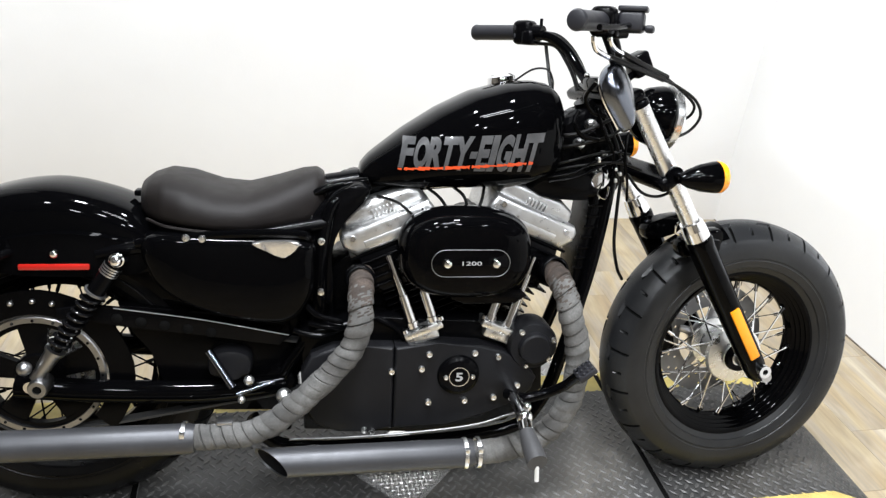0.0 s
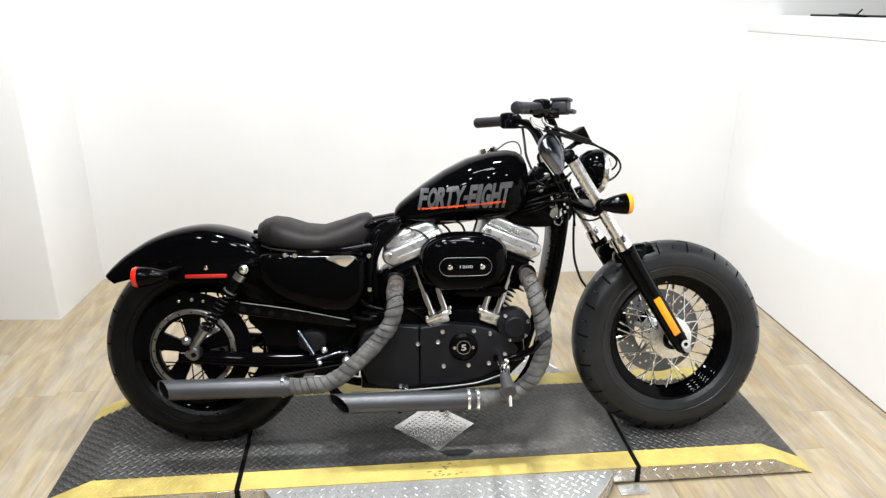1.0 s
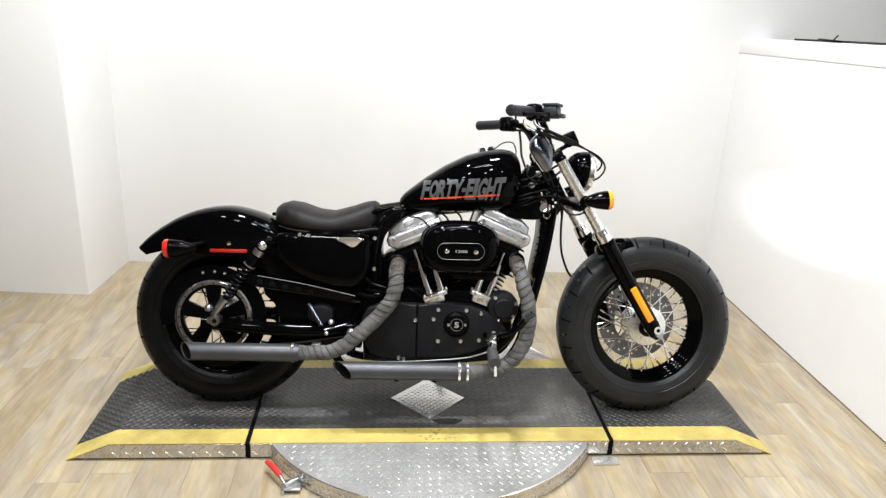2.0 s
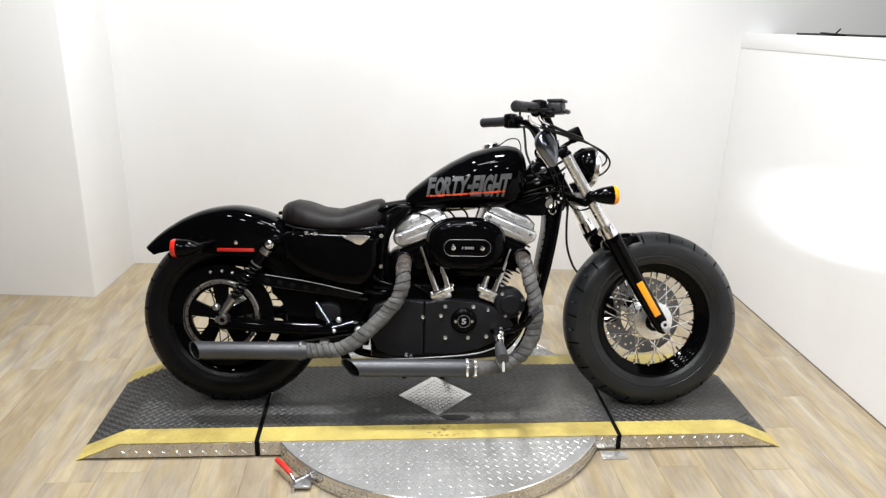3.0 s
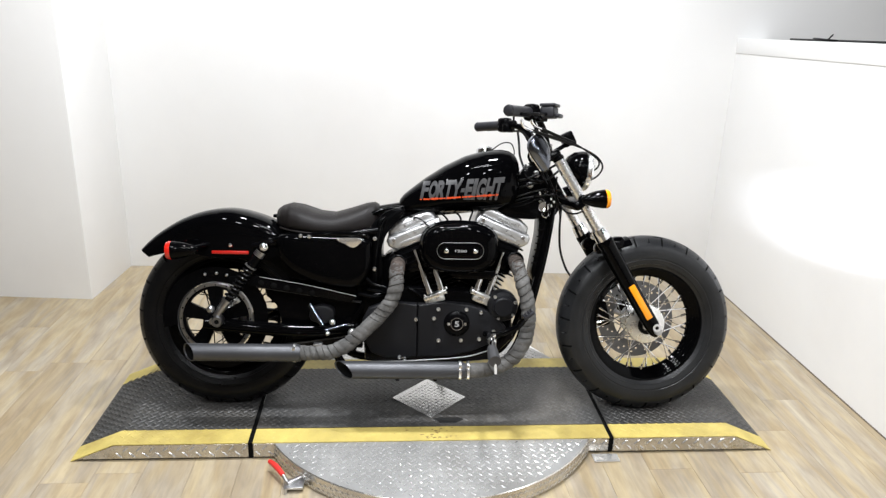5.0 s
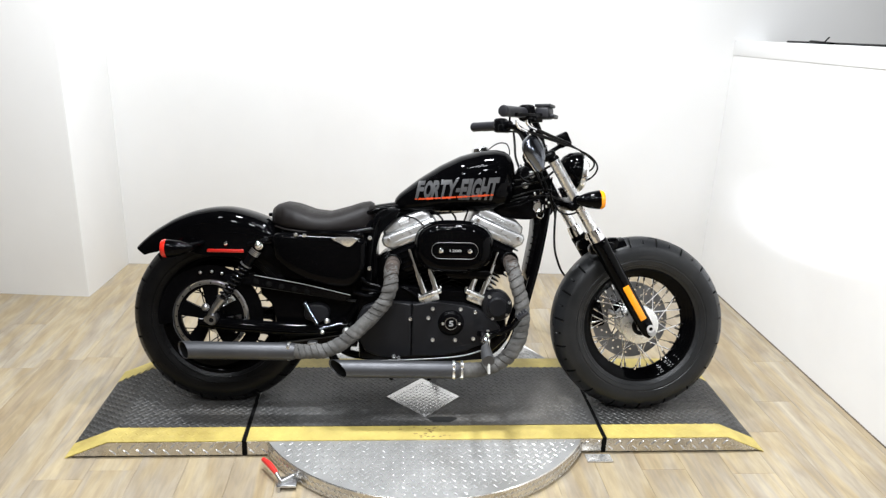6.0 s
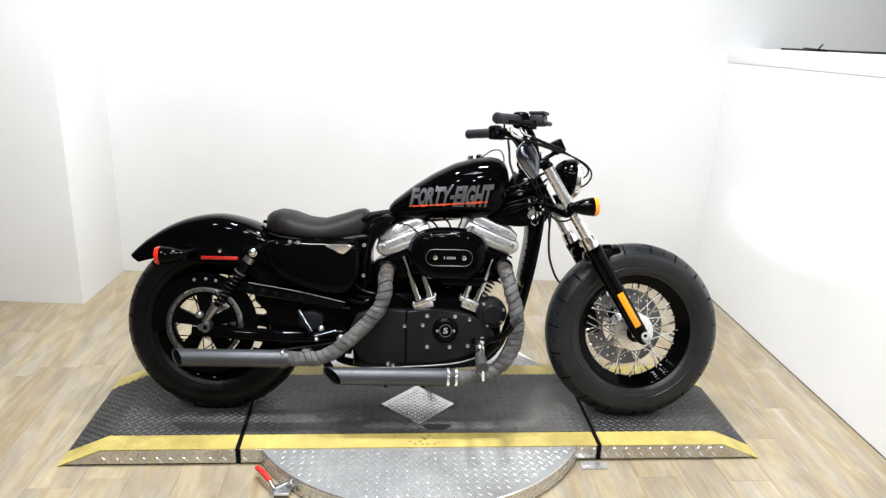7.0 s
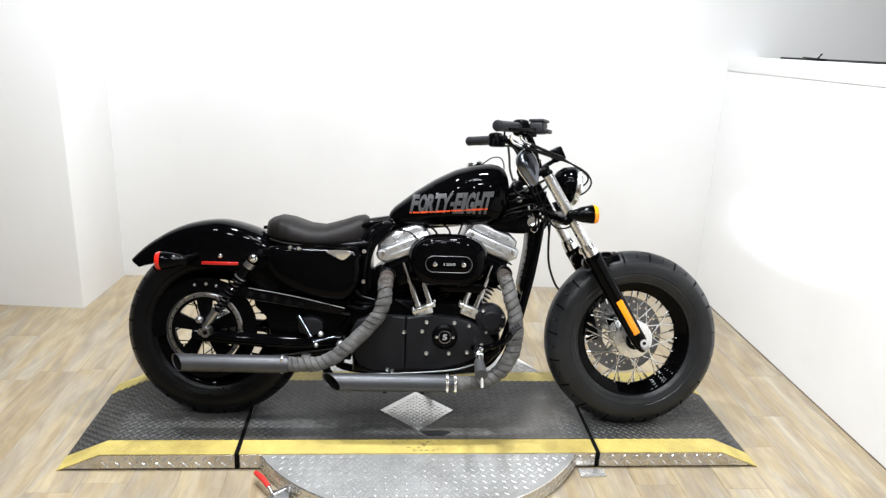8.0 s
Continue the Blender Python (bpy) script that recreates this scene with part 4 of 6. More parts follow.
part("winged_badge", bm, M_BADGE, bike, "plain silver winged badge")
bm = bmesh.new()
prism(bm, [(-0.54, 0.62), (-0.2, 0.64), (-0.18, 0.36), (-0.3, 0.24), (-0.42, 0.24), (-0.5, 0.45)], -0.07, 0.07, 0.01)
part("battery_box", bm, M_SATIN, bike)
for sy in (-1, 1):
    bm = bmesh.new()
    sweep(bm, smoothed([(-0.565, sy * 0.13, 0.595), (-0.4, sy * 0.142, 0.617), (-0.26, sy * 0.142, 0.617), (-0.235, sy * 0.13, 0.6)], 5), 0.009, 10)
    part("seat_rail", bm, M_GLOSS, bike, "gloss black seat rail")
bm = bmesh.new()
prism(bm, [(-0.62, 0.455), (-0.28, 0.42), (-0.26, 0.2), (-0.5, 0.21), (-0.55, 0.28), (-0.552, 0.36), (-0.6, 0.385)], -0.085, 0.06, 0.01)
part("inner_guard", bm, M_SATIN, bike)
bm = bmesh.new()
prism(bm, rounded([(-0.44, 0.35), (-0.4, 0.365), (-0.36, 0.35), (-0.36, 0.31), (-0.4, 0.3), (-0.44, 0.31)], 3), -0.125, -0.07, 0.01)
part("brake_cylinder", bm, M_WRINKLE, bike, "black rear brake cylinder")
for bx, bz in ((-0.47, 0.612), (-0.44, 0.61), (-0.215, 0.605), (-0.215, 0.5)):
    bm = bmesh.new()
    lathe(bm, [(0.0, -0.006), (0.006, -0.005), (0.0075, 0.0), (0.0, 0.002)], (bx, -0.15, bz), (0, 1, 0), 12)
    part("cover_bolt", bm, M_ALU, bike)

# seat
bm = bmesh.new()
xs = [-0.572, -0.566, -0.55, -0.52, -0.48, -0.42, -0.365, -0.3, -0.25, -0.222, -0.208, -0.202]
tops = [0.68, 0.696, 0.708, 0.717, 0.711, 0.69, 0.685, 0.704, 0.721, 0.725, 0.717, 0.697]
bots = [0.652, 0.637, 0.628, 0.62, 0.614, 0.608, 0.606, 0.608, 0.612, 0.616, 0.622, 0.645]
wid = [0.03, 0.06, 0.09, 0.118, 0.132, 0.135, 0.13, 0.115, 0.098, 0.085, 0.07, 0.04]
fine = np.linspace(0, len(xs) - 1, 45)
rings = []
for f in fine:
    x, zt, zb, w = (float(np.interp(f, range(len(xs)), v)) for v in (xs, tops, bots, wid))
    ring = []
    for k in range(36):
        a = 2 * math.pi * k / 36
        c, s = math.cos(a), math.sin(a)
        y = w * math.copysign(abs(c) ** 0.7, c)
        zmid = zb + (zt - zb) * 0.3
        z = zmid + (zt - zmid if s > 0 else zmid - zb) * math.copysign(abs(s) ** 0.75, s)
        ring.append((x, y, z))
    rings.append(ring)
loft(bm, rings)
bmesh.ops.smooth_vert(bm, verts=bm.verts[:], factor=0.3, use_axis_x=True, use_axis_y=True, use_axis_z=True)
seat = part("seat", bm, M_VINYL, bike, "low black vinyl solo seat", 60)
bm = bmesh.new()
sweep(bm, smoothed([(-0.55, -0.092, 0.634), (-0.5, -0.128, 0.626), (-0.4, -0.133, 0.617), (-0.3, -0.113, 0.617), (-0.23, -0.086, 0.622)], 6), 0.0035, 8)
part("seat_piping", bm, M_VINYL, seat)
bm = bmesh.new()
box(bm, (-0.578, 0, 0.668), (0.02, 0.03, 0.012), 0.003)
part("seat_bracket", bm, M_SATIN, seat)
bm = bmesh.new()
rod(bm, (-0.239, -0.09, 0.637), (-0.239, -0.07, 0.637), 0.008)
part("seat_bolt", bm, M_CHROME, seat)

# fuel tank
TX = [-0.137, -0.134, -0.118, -0.1, -0.044, 0.027, 0.098, 0.169, 0.227, 0.258, 0.278, 0.291, 0.297]
TT = [0.718, 0.735, 0.755, 0.77, 0.814, 0.86, 0.896, 0.917, 0.923, 0.918, 0.905, 0.882, 0.842]
TB = [0.706, 0.7, 0.696, 0.694, 0.692, 0.692, 0.694, 0.698, 0.703, 0.712, 0.725, 0.748, 0.79]
TW = [0.02, 0.04, 0.056, 0.067, 0.089, 0.107, 0.117, 0.12, 0.117, 0.109, 0.097, 0.076, 0.045]
TP = 2.7


def tank_at(x):
    return [float(np.interp(x, TX, v)) for v in (TT, TB, TW)]


def tank_side(x, z):
    """How far the tank's right side stands out at x, z."""
    t, b, w = tank_at(x)
    mid = b + (t - b) * 0.36
    k = (z - mid) / ((t - mid) if z > mid else (mid - b))
    return -w * max(0.0, 1 - abs(k) ** TP) ** (1 / TP)


bm = bmesh.new()
rings = []
for x in np.concatenate([np.linspace(-0.137, -0.1, 8), np.linspace(-0.09, 0.23, 26), np.linspace(0.24, 0.297, 14)]):
    t, b, w = tank_at(x)
    mid = b + (t - b) * 0.36
    ring = []
    for k in range(56):
        a = 2 * math.pi * k / 56
        c, s = math.cos(a), math.sin(a)
        z = mid + ((t - mid) if s > 0 else (mid - b)) * math.copysign(abs(s) ** (2 / TP), s)
        ring.append((x, w * math.copysign(abs(c) ** (2 / TP), c), z))
    rings.append(ring)
loft(bm, rings)
tank = part("fuel_tank", bm, M_GLOSS, bike, "gloss black peanut fuel tank", 60)


def on_tank(bm, cx, cz, lift, material, label):
    bmesh.ops.triangulate(bm, faces=bm.faces[:])
    for _ in range(3):
        es = [e for e in bm.edges if e.calc_length() > 0.008]
        if es:
            bmesh.ops.subdivide_edges(bm, edges=es, cuts=1)
            bmesh.ops.triangulate(bm, faces=bm.faces[:])
    for v in bm.verts:
        x, z = cx + v.co.x, cz + v.co.y
        v.co = (x, tank_side(x, z) - lift, z)
    return part("tank_lettering", bm, material, tank, label, 0)


bm = bmesh.new()
CELLS = (("F", 0.085), ("O", 0.098), ("R", 0.085), ("T", 0.082), ("Y", 0.098), ("-", 0.048), ("E", 0.083), ("I", 0.048), ("G", 0.1), ("H", 0.102), ("T", 0.09))
u0 = 0.0
for letter, wide in CELLS:
    one = lettering(letter, wide * (1.16 if letter in "RTY" else 0.95), 1.0, 0.05, 0.0)
    new_verts = {}
    for v in one.verts:
        u, h = u0 + (wide / 2 + v.co.x), (v.co.y + 0.5) * (0.2 if letter == "-" else 1.0) + (0.36 if letter == "-" else 0.0)
        u = u / 0.919
        z = 0.7435 + 0.0015 * u + h * (0.061 + 0.02 * u)
        new_verts[v] = bm.verts.new((-0.062 + u * 0.279 + (z - 0.7435) * 0.2, z, 0))
    for f in one.faces:
        bm.faces.new([new_verts[v] for v in f.verts])
    one.free()
    u0 += wide
on_tank(bm, 0.0, 0.0, 0.0012, M_DECAL, "grey slanted block lettering")
bm = bmesh.new()
x = -0.062
rnd = random.Random(4)
while x < 0.215:
    n = rnd.uniform(0.006, 0.016)
    h0, h1 = rnd.uniform(0.001, 0.0045), rnd.uniform(0.0012, 0.004)
    f = (x + 0.062) / 0.281 * 0.024
    ps = [bm.verts.new((u, f + v, 0)) for u, v in ((x, -h0), (x + n, -h1), (x + n + 0.001, h1), (x + 0.001, h0))]
    bm.faces.new(ps)
    x += n + (0.004 if rnd.random() < 0.16 else 0.0)
on_tank(bm, 0.0, 0.741, 0.0022, M_DECALRED, "ragged orange underline")

bm = bmesh.new()
lathe(bm, [(0.0, 0.012), (0.022, 0.011), (0.03, 0.006), (0.032, -0.004), (0.032, -0.012), (0.0, -0.012)], (0.175, 0.04, 0.919), (-0.15, 0.1, 1), 36)
part("fuel_cap", bm, M_CHROME, tank, "chrome fuel cap")
bm = bmesh.new()
sweep(bm, smoothed([(0.2, 0.02, 0.92), (0.235, 0.01, 0.945), (0.265, 0.0, 0.946), (0.278, 0.0, 0.925), (0.28, 0.0, 0.905)], 6), 0.0022, 8)
part("vent_hose", bm, M_CABLE, tank)


# frame tubes
def tube_part(name, pts, r, material, parent, label="", seg=12, n=6):
    bm = bmesh.new()
    sweep(bm, smoothed(pts, n), r, seg)
    return part(name, bm, material, parent, label)


tube_part("backbone", [(0.36, 0, 0.83), (0.2, 0, 0.74), (-0.05, 0, 0.705), (-0.2, 0, 0.68)], 0.032, M_SATIN, bike)
for sy in (-1, 1):
    tube_part("down_tube", [(0.425, sy * 0.03, 0.75), (0.408, sy * 0.045, 0.64), (0.39, sy * 0.055, 0.54), (0.37, sy * 0.06, 0.45), (0.335, sy * 0.07, 0.32), (0.29, sy * 0.08, 0.2), (0.2, sy * 0.09, 0.135), (-0.1, sy * 0.1, 0.118), (-0.3, sy * 0.1, 0.13),
                            (-0.36, sy * 0.1, 0.2)], 0.015, M_GLOSS, bike, "gloss black frame tube", 14)
    tube_part("seat_tube", [(-0.12, sy * 0.05, 0.7), (-0.19, sy * 0.09, 0.67), (-0.215, sy * 0.105, 0.56), (-0.225, sy * 0.105, 0.42), (-0.3, sy * 0.1, 0.29)], 0.015, M_GLOSS, bike, "gloss black frame tube", 14)
    tube_part("rear_rail", [(-0.2, sy * 0.1, 0.63), (-0.4, sy * 0.115, 0.6), (-0.56, sy * 0.118, 0.585), (-0.64, sy * 0.112, 0.57)], 0.014, M_SATIN, bike)
tube_part("upper_rail", [(-0.12, -0.06, 0.71), (-0.19, -0.07, 0.7), (-0.23, -0.075, 0.685)], 0.009, M_GLOSS, bike)
bm = bmesh.new()
prism(bm, rounded([(-0.125, 0.708), (-0.16, 0.704), (-0.228, 0.65), (-0.246, 0.56), (-0.236, 0.46), (-0.19, 0.46), (-0.193, 0.56), (-0.172, 0.625), (-0.12, 0.685)], 4), -0.1, 0.1, 0.008)
part("battery_strap", bm, M_SATIN, bike, "black curved strap cover")

# engine
bm = bmesh.new()
prism(bm, [(-0.26, 0.41), (-0.1, 0.43), (0.18, 0.43), (0.27, 0.37), (0.28, 0.25), (0.2, 0.17), (0.0, 0.15), (-0.25, 0.17)], -0.12, 0.14, 0.015)
engine = part("crankcase", bm, M_SATIN, bike, "black engine crankcase")

COVER_L = [(-0.0645, 0.379), (-0.12, 0.381), (-0.19, 0.38), (-0.235, 0.362), (-0.256, 0.32), (-0.25, 0.25), (-0.225, 0.205), (-0.18, 0.187), (-0.12, 0.184), (-0.0645, 0.19)]
bm = bmesh.new()
prism(bm, COVER_L, -0.158, -0.1, 0.006, 3)
sprocket_cover = part("sprocket_cover", bm, M_WRINKLE, engine, "wrinkle black sprocket cover")
COVER_R = [(-0.0625, 0.379), (0.03, 0.386), (0.12, 0.379), (0.17, 0.364), (0.22, 0.335), (0.248, 0.3), (0.238, 0.27), (0.19, 0.24), (0.13, 0.212), (0.05, 0.197), (-0.0625, 0.19)]
bm = bmesh.new()
prism(bm, COVER_R, -0.16, -0.1, 0.006, 3)
cam_cover = part("cam_cover", bm, M_WRINKLE, engine, "wrinkle black cam cover")


def screw(x, z, y, parent, r=0.0068):
    bm = bmesh.new()
    lathe(bm, [(0.0, -0.005), (r * 0.5, -0.005), (r * 0.6, -0.0075), (r * 0.85, -0.0075), (r, -0.005), (r, 0.003), (0.0, 0.003)], (x, y, z), (0, 1, 0), 14)
    return part("cover_screw", bm, M_ALU, parent, "chrome socket screw")


for x, z in ((-0.006, 0.33), (0.009, 0.363), (0.107, 0.363), (0.158, 0.353), (0.011, 0.252), (0.09, 0.253), (0.154, 0.258), (0.205, 0.285)):
    screw(x, z, -0.16, cam_cover)
for x, z in ((-0.069, 0.325), (-0.124, 0.19), (-0.108, 0.186)):
    screw(x, z, -0.158, sprocket_cover)
# round timer cover with its ring and mark
TC = Vector((0.074, -0.16, 0.313))
bm = bmesh.new()
lathe(bm, [(0.0, -0.011), (0.034, -0.011), (0.037, -0.009), (0.043, -0.006), (0.046, 0.0), (0.046, 0.004), (0.0, 0.004)], TC, (0, 1, 0), 56)
timer = part("timer_cover", bm, M_SATIN, engine, "round black timer cover")
bm = bmesh.new()
lathe(bm, [(0.0206, -0.0005), (0.0219, -0.0005), (0.0219, 0.001), (0.0206, 0.001)], TC + Vector((0, -0.0115, 0)), (0, 1, 0), 56, True)
part("timer_ring", bm, M_BADGE, timer, "silver ring")
bm = lettering("5", 0.016, 0.02, 0.03)
for v in bm.verts:
    v.co = (TC.x + v.co.x, TC.y - 0.0118, TC.z + v.co.y)
part("timer_mark", bm, M_PRINT, timer, "silver printed figure", 0)
for dx in (-0.029, 0.029):
    screw(TC.x + dx, TC.z, TC.y - 0.009, timer, 0.005)
# round front cover
bm = bmesh.new()
lathe(bm, [(0.0, -0.028), (0.03, -0.028), (0.034, -0.025), (0.036, -0.012), (0.05, -0.008), (0.054, 0.0), (0.054, 0.05), (0.0, 0.05)], (0.235, -0.155, 0.375), (0, 1, 0), 48)
front_cover = part("round_cover", bm, M_WRINKLE, engine, "round wrinkle black front engine cover")
for a in (20, 130, 250, 320):
    screw(0.235 + 0.045 * math.cos(radians(a)), 0.375 + 0.045 * math.sin(radians(a)), -0.163, front_cover, 0.006)
tube_part("lower_rod", [(-0.28, -0.15, 0.17), (-0.1, -0.165, 0.178), (0.1, -0.17, 0.195), (0.2, -0.175, 0.225)], 0.0026, M_DISC, bike, "thin steel linkage rod")

# cylinders, heads and rocker boxes
CRANK = Vector((0.08, 0, 0.275))
for deg in (-22.5, 24.5):
    turn = Matrix.Translation(CRANK) @ Matrix.Rotation(radians(deg), 4, "Y")
    bm = bmesh.new()
    rod(bm, turn @ Vector((0, 0, 0.1)), turn @ Vector((0, 0, 0.3)), 0.058, seg=32)
    box(bm, turn @ Vector((0, 0, 0.3)), (0.17, 0.15, 0.1), 0.012, Matrix.Rotation(radians(deg), 4, "Y"))
    cyl = part("cylinder", bm, M_SATIN, engine, "black finned cylinder and head")
    fin = None
    for k in range(14):
        h = 0.135 + k * 0.0155
        if fin is None:
            bm = bmesh.new()
            box(bm, (0, 0, 0), (0.155, 0.17, 0.004), 0.0015)
            fin = part("fin", bm, M_SATIN, cyl)
            o = fin
        else:
            o = new("fin", fin.data)
            o.parent = cyl
        o.matrix_basis = turn @ Matrix.Translation((0, 0, h)) @ Matrix.Diagonal((1 if k < 8 else 1.28, 1 if k < 8 else 1.04, 1, 1))
    d = 1 if deg > 0 else -1
    corner, along, up = ((0.296, 0.572), (-0.924, 0.383), (0.383, 0.924)) if d > 0 else ((-0.139, 0.557), (0.924, 0.383), (-0.383, 0.924))
    tier = lambda pts: [(corner[0] + along[0] * u + up[0] * v, corner[1] + along[1] * u + up[1] * v) for u, v in pts]
    bm = bmesh.new()
    prism(bm, tier([(0.0, 0.0), (0.185, 0.0), (0.188, 0.03), (0.18, 0.058), (-0.012, 0.058), (-0.022, 0.046), (-0.022, 0.026)]), -0.095, 0.092, 0.012, 4)
    rock = part("rocker_box", bm, M_CASTALU, engine, "polished aluminium rocker box")
    bm = bmesh.new()
    prism(bm, tier([(-0.012, 0.05), (0.176, 0.05), (0.172, 0.08), (0.15, 0.096), (0.03, 0.096), (-0.004, 0.082)]), -0.066, 0.07, 0.016, 4)
    part("rocker_cover", bm, M_CASTALU, rock, "polished upper rocker cover")
    bm = bmesh.new()
    prism(bm, tier([(-0.016, -0.004), (0.188, -0.004), (0.188, 0.0015), (-0.016, 0.0015)]), -0.09, 0.08, 0.0)
    part("rocker_gasket", bm, M_SATIN, rock)
    bm = bmesh.new()
    prism(bm, tier([(0.022, 0.012), (0.15, 0.012), (0.15, 0.026), (0.022, 0.026)]), -0.0972, -0.09, 0.003, 2)
    part("rocker_pad", bm, M_CASTALU, rock, "brushed raised pad")
    bm = bmesh.new()
    prism(bm, tier([(0.0, -0.004), (0.18, -0.004), (0.18, -0.05), (0.15, -0.095), (0.02, -0.095), (-0.008, -0.05)]), -0.094, 0.09, 0.01, 2)
    part("cylinder_head", bm, M_SATIN, cyl, "black cylinder head")
    for k in range(6):
        bm = bmesh.new()
        (rx, rz), = tier([(0.062 + k * 0.0085, 0.066)])
        box(bm, (rx, -0.067, rz), (0.0042, 0.016, 0.018), 0.001, Matrix.Rotation(radians(deg), 4, "Y"))
        part("cooling_rib", bm, M_CASTALU, rock)
    for k in range(4):
        bm = bmesh.new()
        prism(bm, tier([(0.002, -0.016 - k * 0.019), (0.178, -0.016 - k * 0.019), (0.178, -0.02 - k * 0.019), (0.002, -0.02 - k * 0.019)]), -0.1, 0.09, 0.001, 1)
        part("head_fin", bm, M_SATIN, cyl)
    for u, v in ((0.004, 0.04), (0.16, 0.042)):
        bm = bmesh.new()
        (rx, rz), = tier([(u, v)])
        lathe(bm, [(0.0, -0.006), (0.0058, -0.006), (0.0072, 0.0), (0.0, 0.003)], (rx, -0.095, rz), (0, 1, 0), 12)
        part("rocker_bolt", bm, M_CHROME, rock)

bm = bmesh.new()
prism(bm, rounded([(-0.2, 0.42), (-0.2, 0.5), (-0.16, 0.545), (-0.1, 0.54), (-0.03, 0.5), (-0.03, 0.42)], 3), -0.045, 0.1, 0.008)
part("starter_housing", bm, M_SATIN, engine, "black housing behind the rear cylinder")

# push rod tubes and tappet blocks
for (x0, z0), (x1, z1) in (((-0.022, 0.412), (-0.076, 0.565)), ((0.02, 0.425), (-0.028, 0.57)), ((0.142, 0.425), (0.19, 0.575)), ((0.183, 0.41), (0.236, 0.56))):
    bm = bmesh.new()
    rod(bm, (x0, -0.128, z0), (x0 * 0.55 + x1 * 0.45, -0.12, z0 * 0.55 + z1 * 0.45), 0.0115)
    rod(bm, (x0 * 0.6 + x1 * 0.4, -0.12, z0 * 0.6 + z1 * 0.4), (x1, -0.108, z1), 0.0088)
    rod(bm, (x0, -0.128, z0), (x0 * 0.92 + x1 * 0.08, -0.127, z0 * 0.92 + z1 * 0.08), 0.0145)
    part("push_rod_tube", bm, M_CHROME, engine, "chrome push rod tube")
for cx, cz, dg in ((-0.002, 0.409, -22), (0.162, 0.41, 22)):
    bm = bmesh.new()
    box(bm, (cx, -0.125, cz), (0.085, 0.05, 0.016), 0.004, Matrix.Rotation(radians(dg), 4, "Y"))
    box(bm, (cx, -0.122, cz - 0.018), (0.07, 0.045, 0.024), 0.006, Matrix.Rotation(radians(dg), 4, "Y"))
    block = part("tappet_block", bm, M_ALU, engine, "polished tappet block")
    for s in (-1, 1):
        bm = bmesh.new()
        lathe(bm, [(0.0, 0.008), (0.005, 0.008), (0.006, 0.0), (0.0, -0.002)], (cx + s * 0.037, -0.14, cz + 0.008 - s * 0.037 * math.tan(radians(dg))), (math.sin(radians(dg)), 0, math.cos(radians(dg))), 10)
        part("tappet_screw", bm, M_CHROME, block)

# air cleaner
AC = (0.079, 0.579)
bm = bmesh.new()
o = ellipse(AC[0], AC[1], 0.139, 0.093, 2.7, 72)
rings = []
for y, k in ((-0.09, 0.9), (-0.1, 0.985), (-0.108, 1.0), (-0.13, 1.0), (-0.136, 0.985), (-0.139, 0.975), (-0.15, 0.968), (-0.165, 0.945), (-0.177, 0.9), (-0.184, 0.84), (-0.188, 0.76), (-0.19, 0.66)):
    rings.append([(AC[0] + (x - AC[0]) * k, y, AC[1] + (z - AC[1]) * k - 0.004 * (1 - k)) for x, z in o])
loft(bm, rings)
air = part("air_cleaner", bm, M_GLOSS, bike, "gloss black oval air cleaner cover", 30)
bm = bmesh.new()
stad = [(AC[0] + s * 0.052 + 0.028 * math.cos(a), AC[1] - 0.006 + 0.028 * math.sin(a)) for s, a0 in ((1, -90), (-1, 90)) for a in (radians(a0 + 15 * k) for k in range(13))]
prism(bm, stad, -0.195, -0.186, 0.003, 2)
part("cover_plate", bm, M_GLOSS, air)
bm = bmesh.new()
loopp = [Vector((x, -0.1955, z)) for x, z in stad]
sweep(bm, loopp + [loopp[0]], 0.0007, 6, caps=False)
part("plate_line", bm, M_DISC, air, "thin bright line round the plate")
for bx in (0.031, 0.13):
    bm = bmesh.new()
    lathe(bm, [(0.0, -0.009), (0.0045, -0.009), (0.0075, -0.0075), (0.0095, -0.003), (0.0105, 0.0), (0.0, 0.002)], (bx, -0.195, 0.573), (0, 1, 0), 20)
    part("cleaner_bolt", bm, M_CHROME, air, "chrome button bolt")
bm = lettering("1200", 0.04, 0.0085, 0.015)
for v in bm.verts:
    v.co = (0.081 + v.co.x, -0.1962, 0.573 + v.co.y)
part("displacement_figures", bm, M_PRINT, air, "silver figures on black", 0)
bm = bmesh.new()
prism(bm, ellipse(0.11, 0.6, 0.05, 0.05, 2.4, 24), -0.1, 0.03, 0.01)
part("carburettor", bm, M_SATIN, engine)
bm = bmesh.new()
prism(bm, [(0.05, 0.5), (0.2, 0.5), (0.215, 0.485), (0.19, 0.468), (0.08, 0.468), (0.05, 0.48)], -0.15, -0.11, 0.006)
part("cleaner_bracket", bm, M_SATIN, air)

# exhaust
def wrap_radius(s):
    k = ((s + 0.005 * math.sin(s * 23)) / 0.0235) % 1.0
    return 0.0248 + 0.0013 * k + 0.0008 * math.sin(s * 91) + 0.0005 * math.sin(s * 247) - (0.0018 + 0.0014 * math.sin(s * 57) ** 2 if k < 0.085 else 0.0)


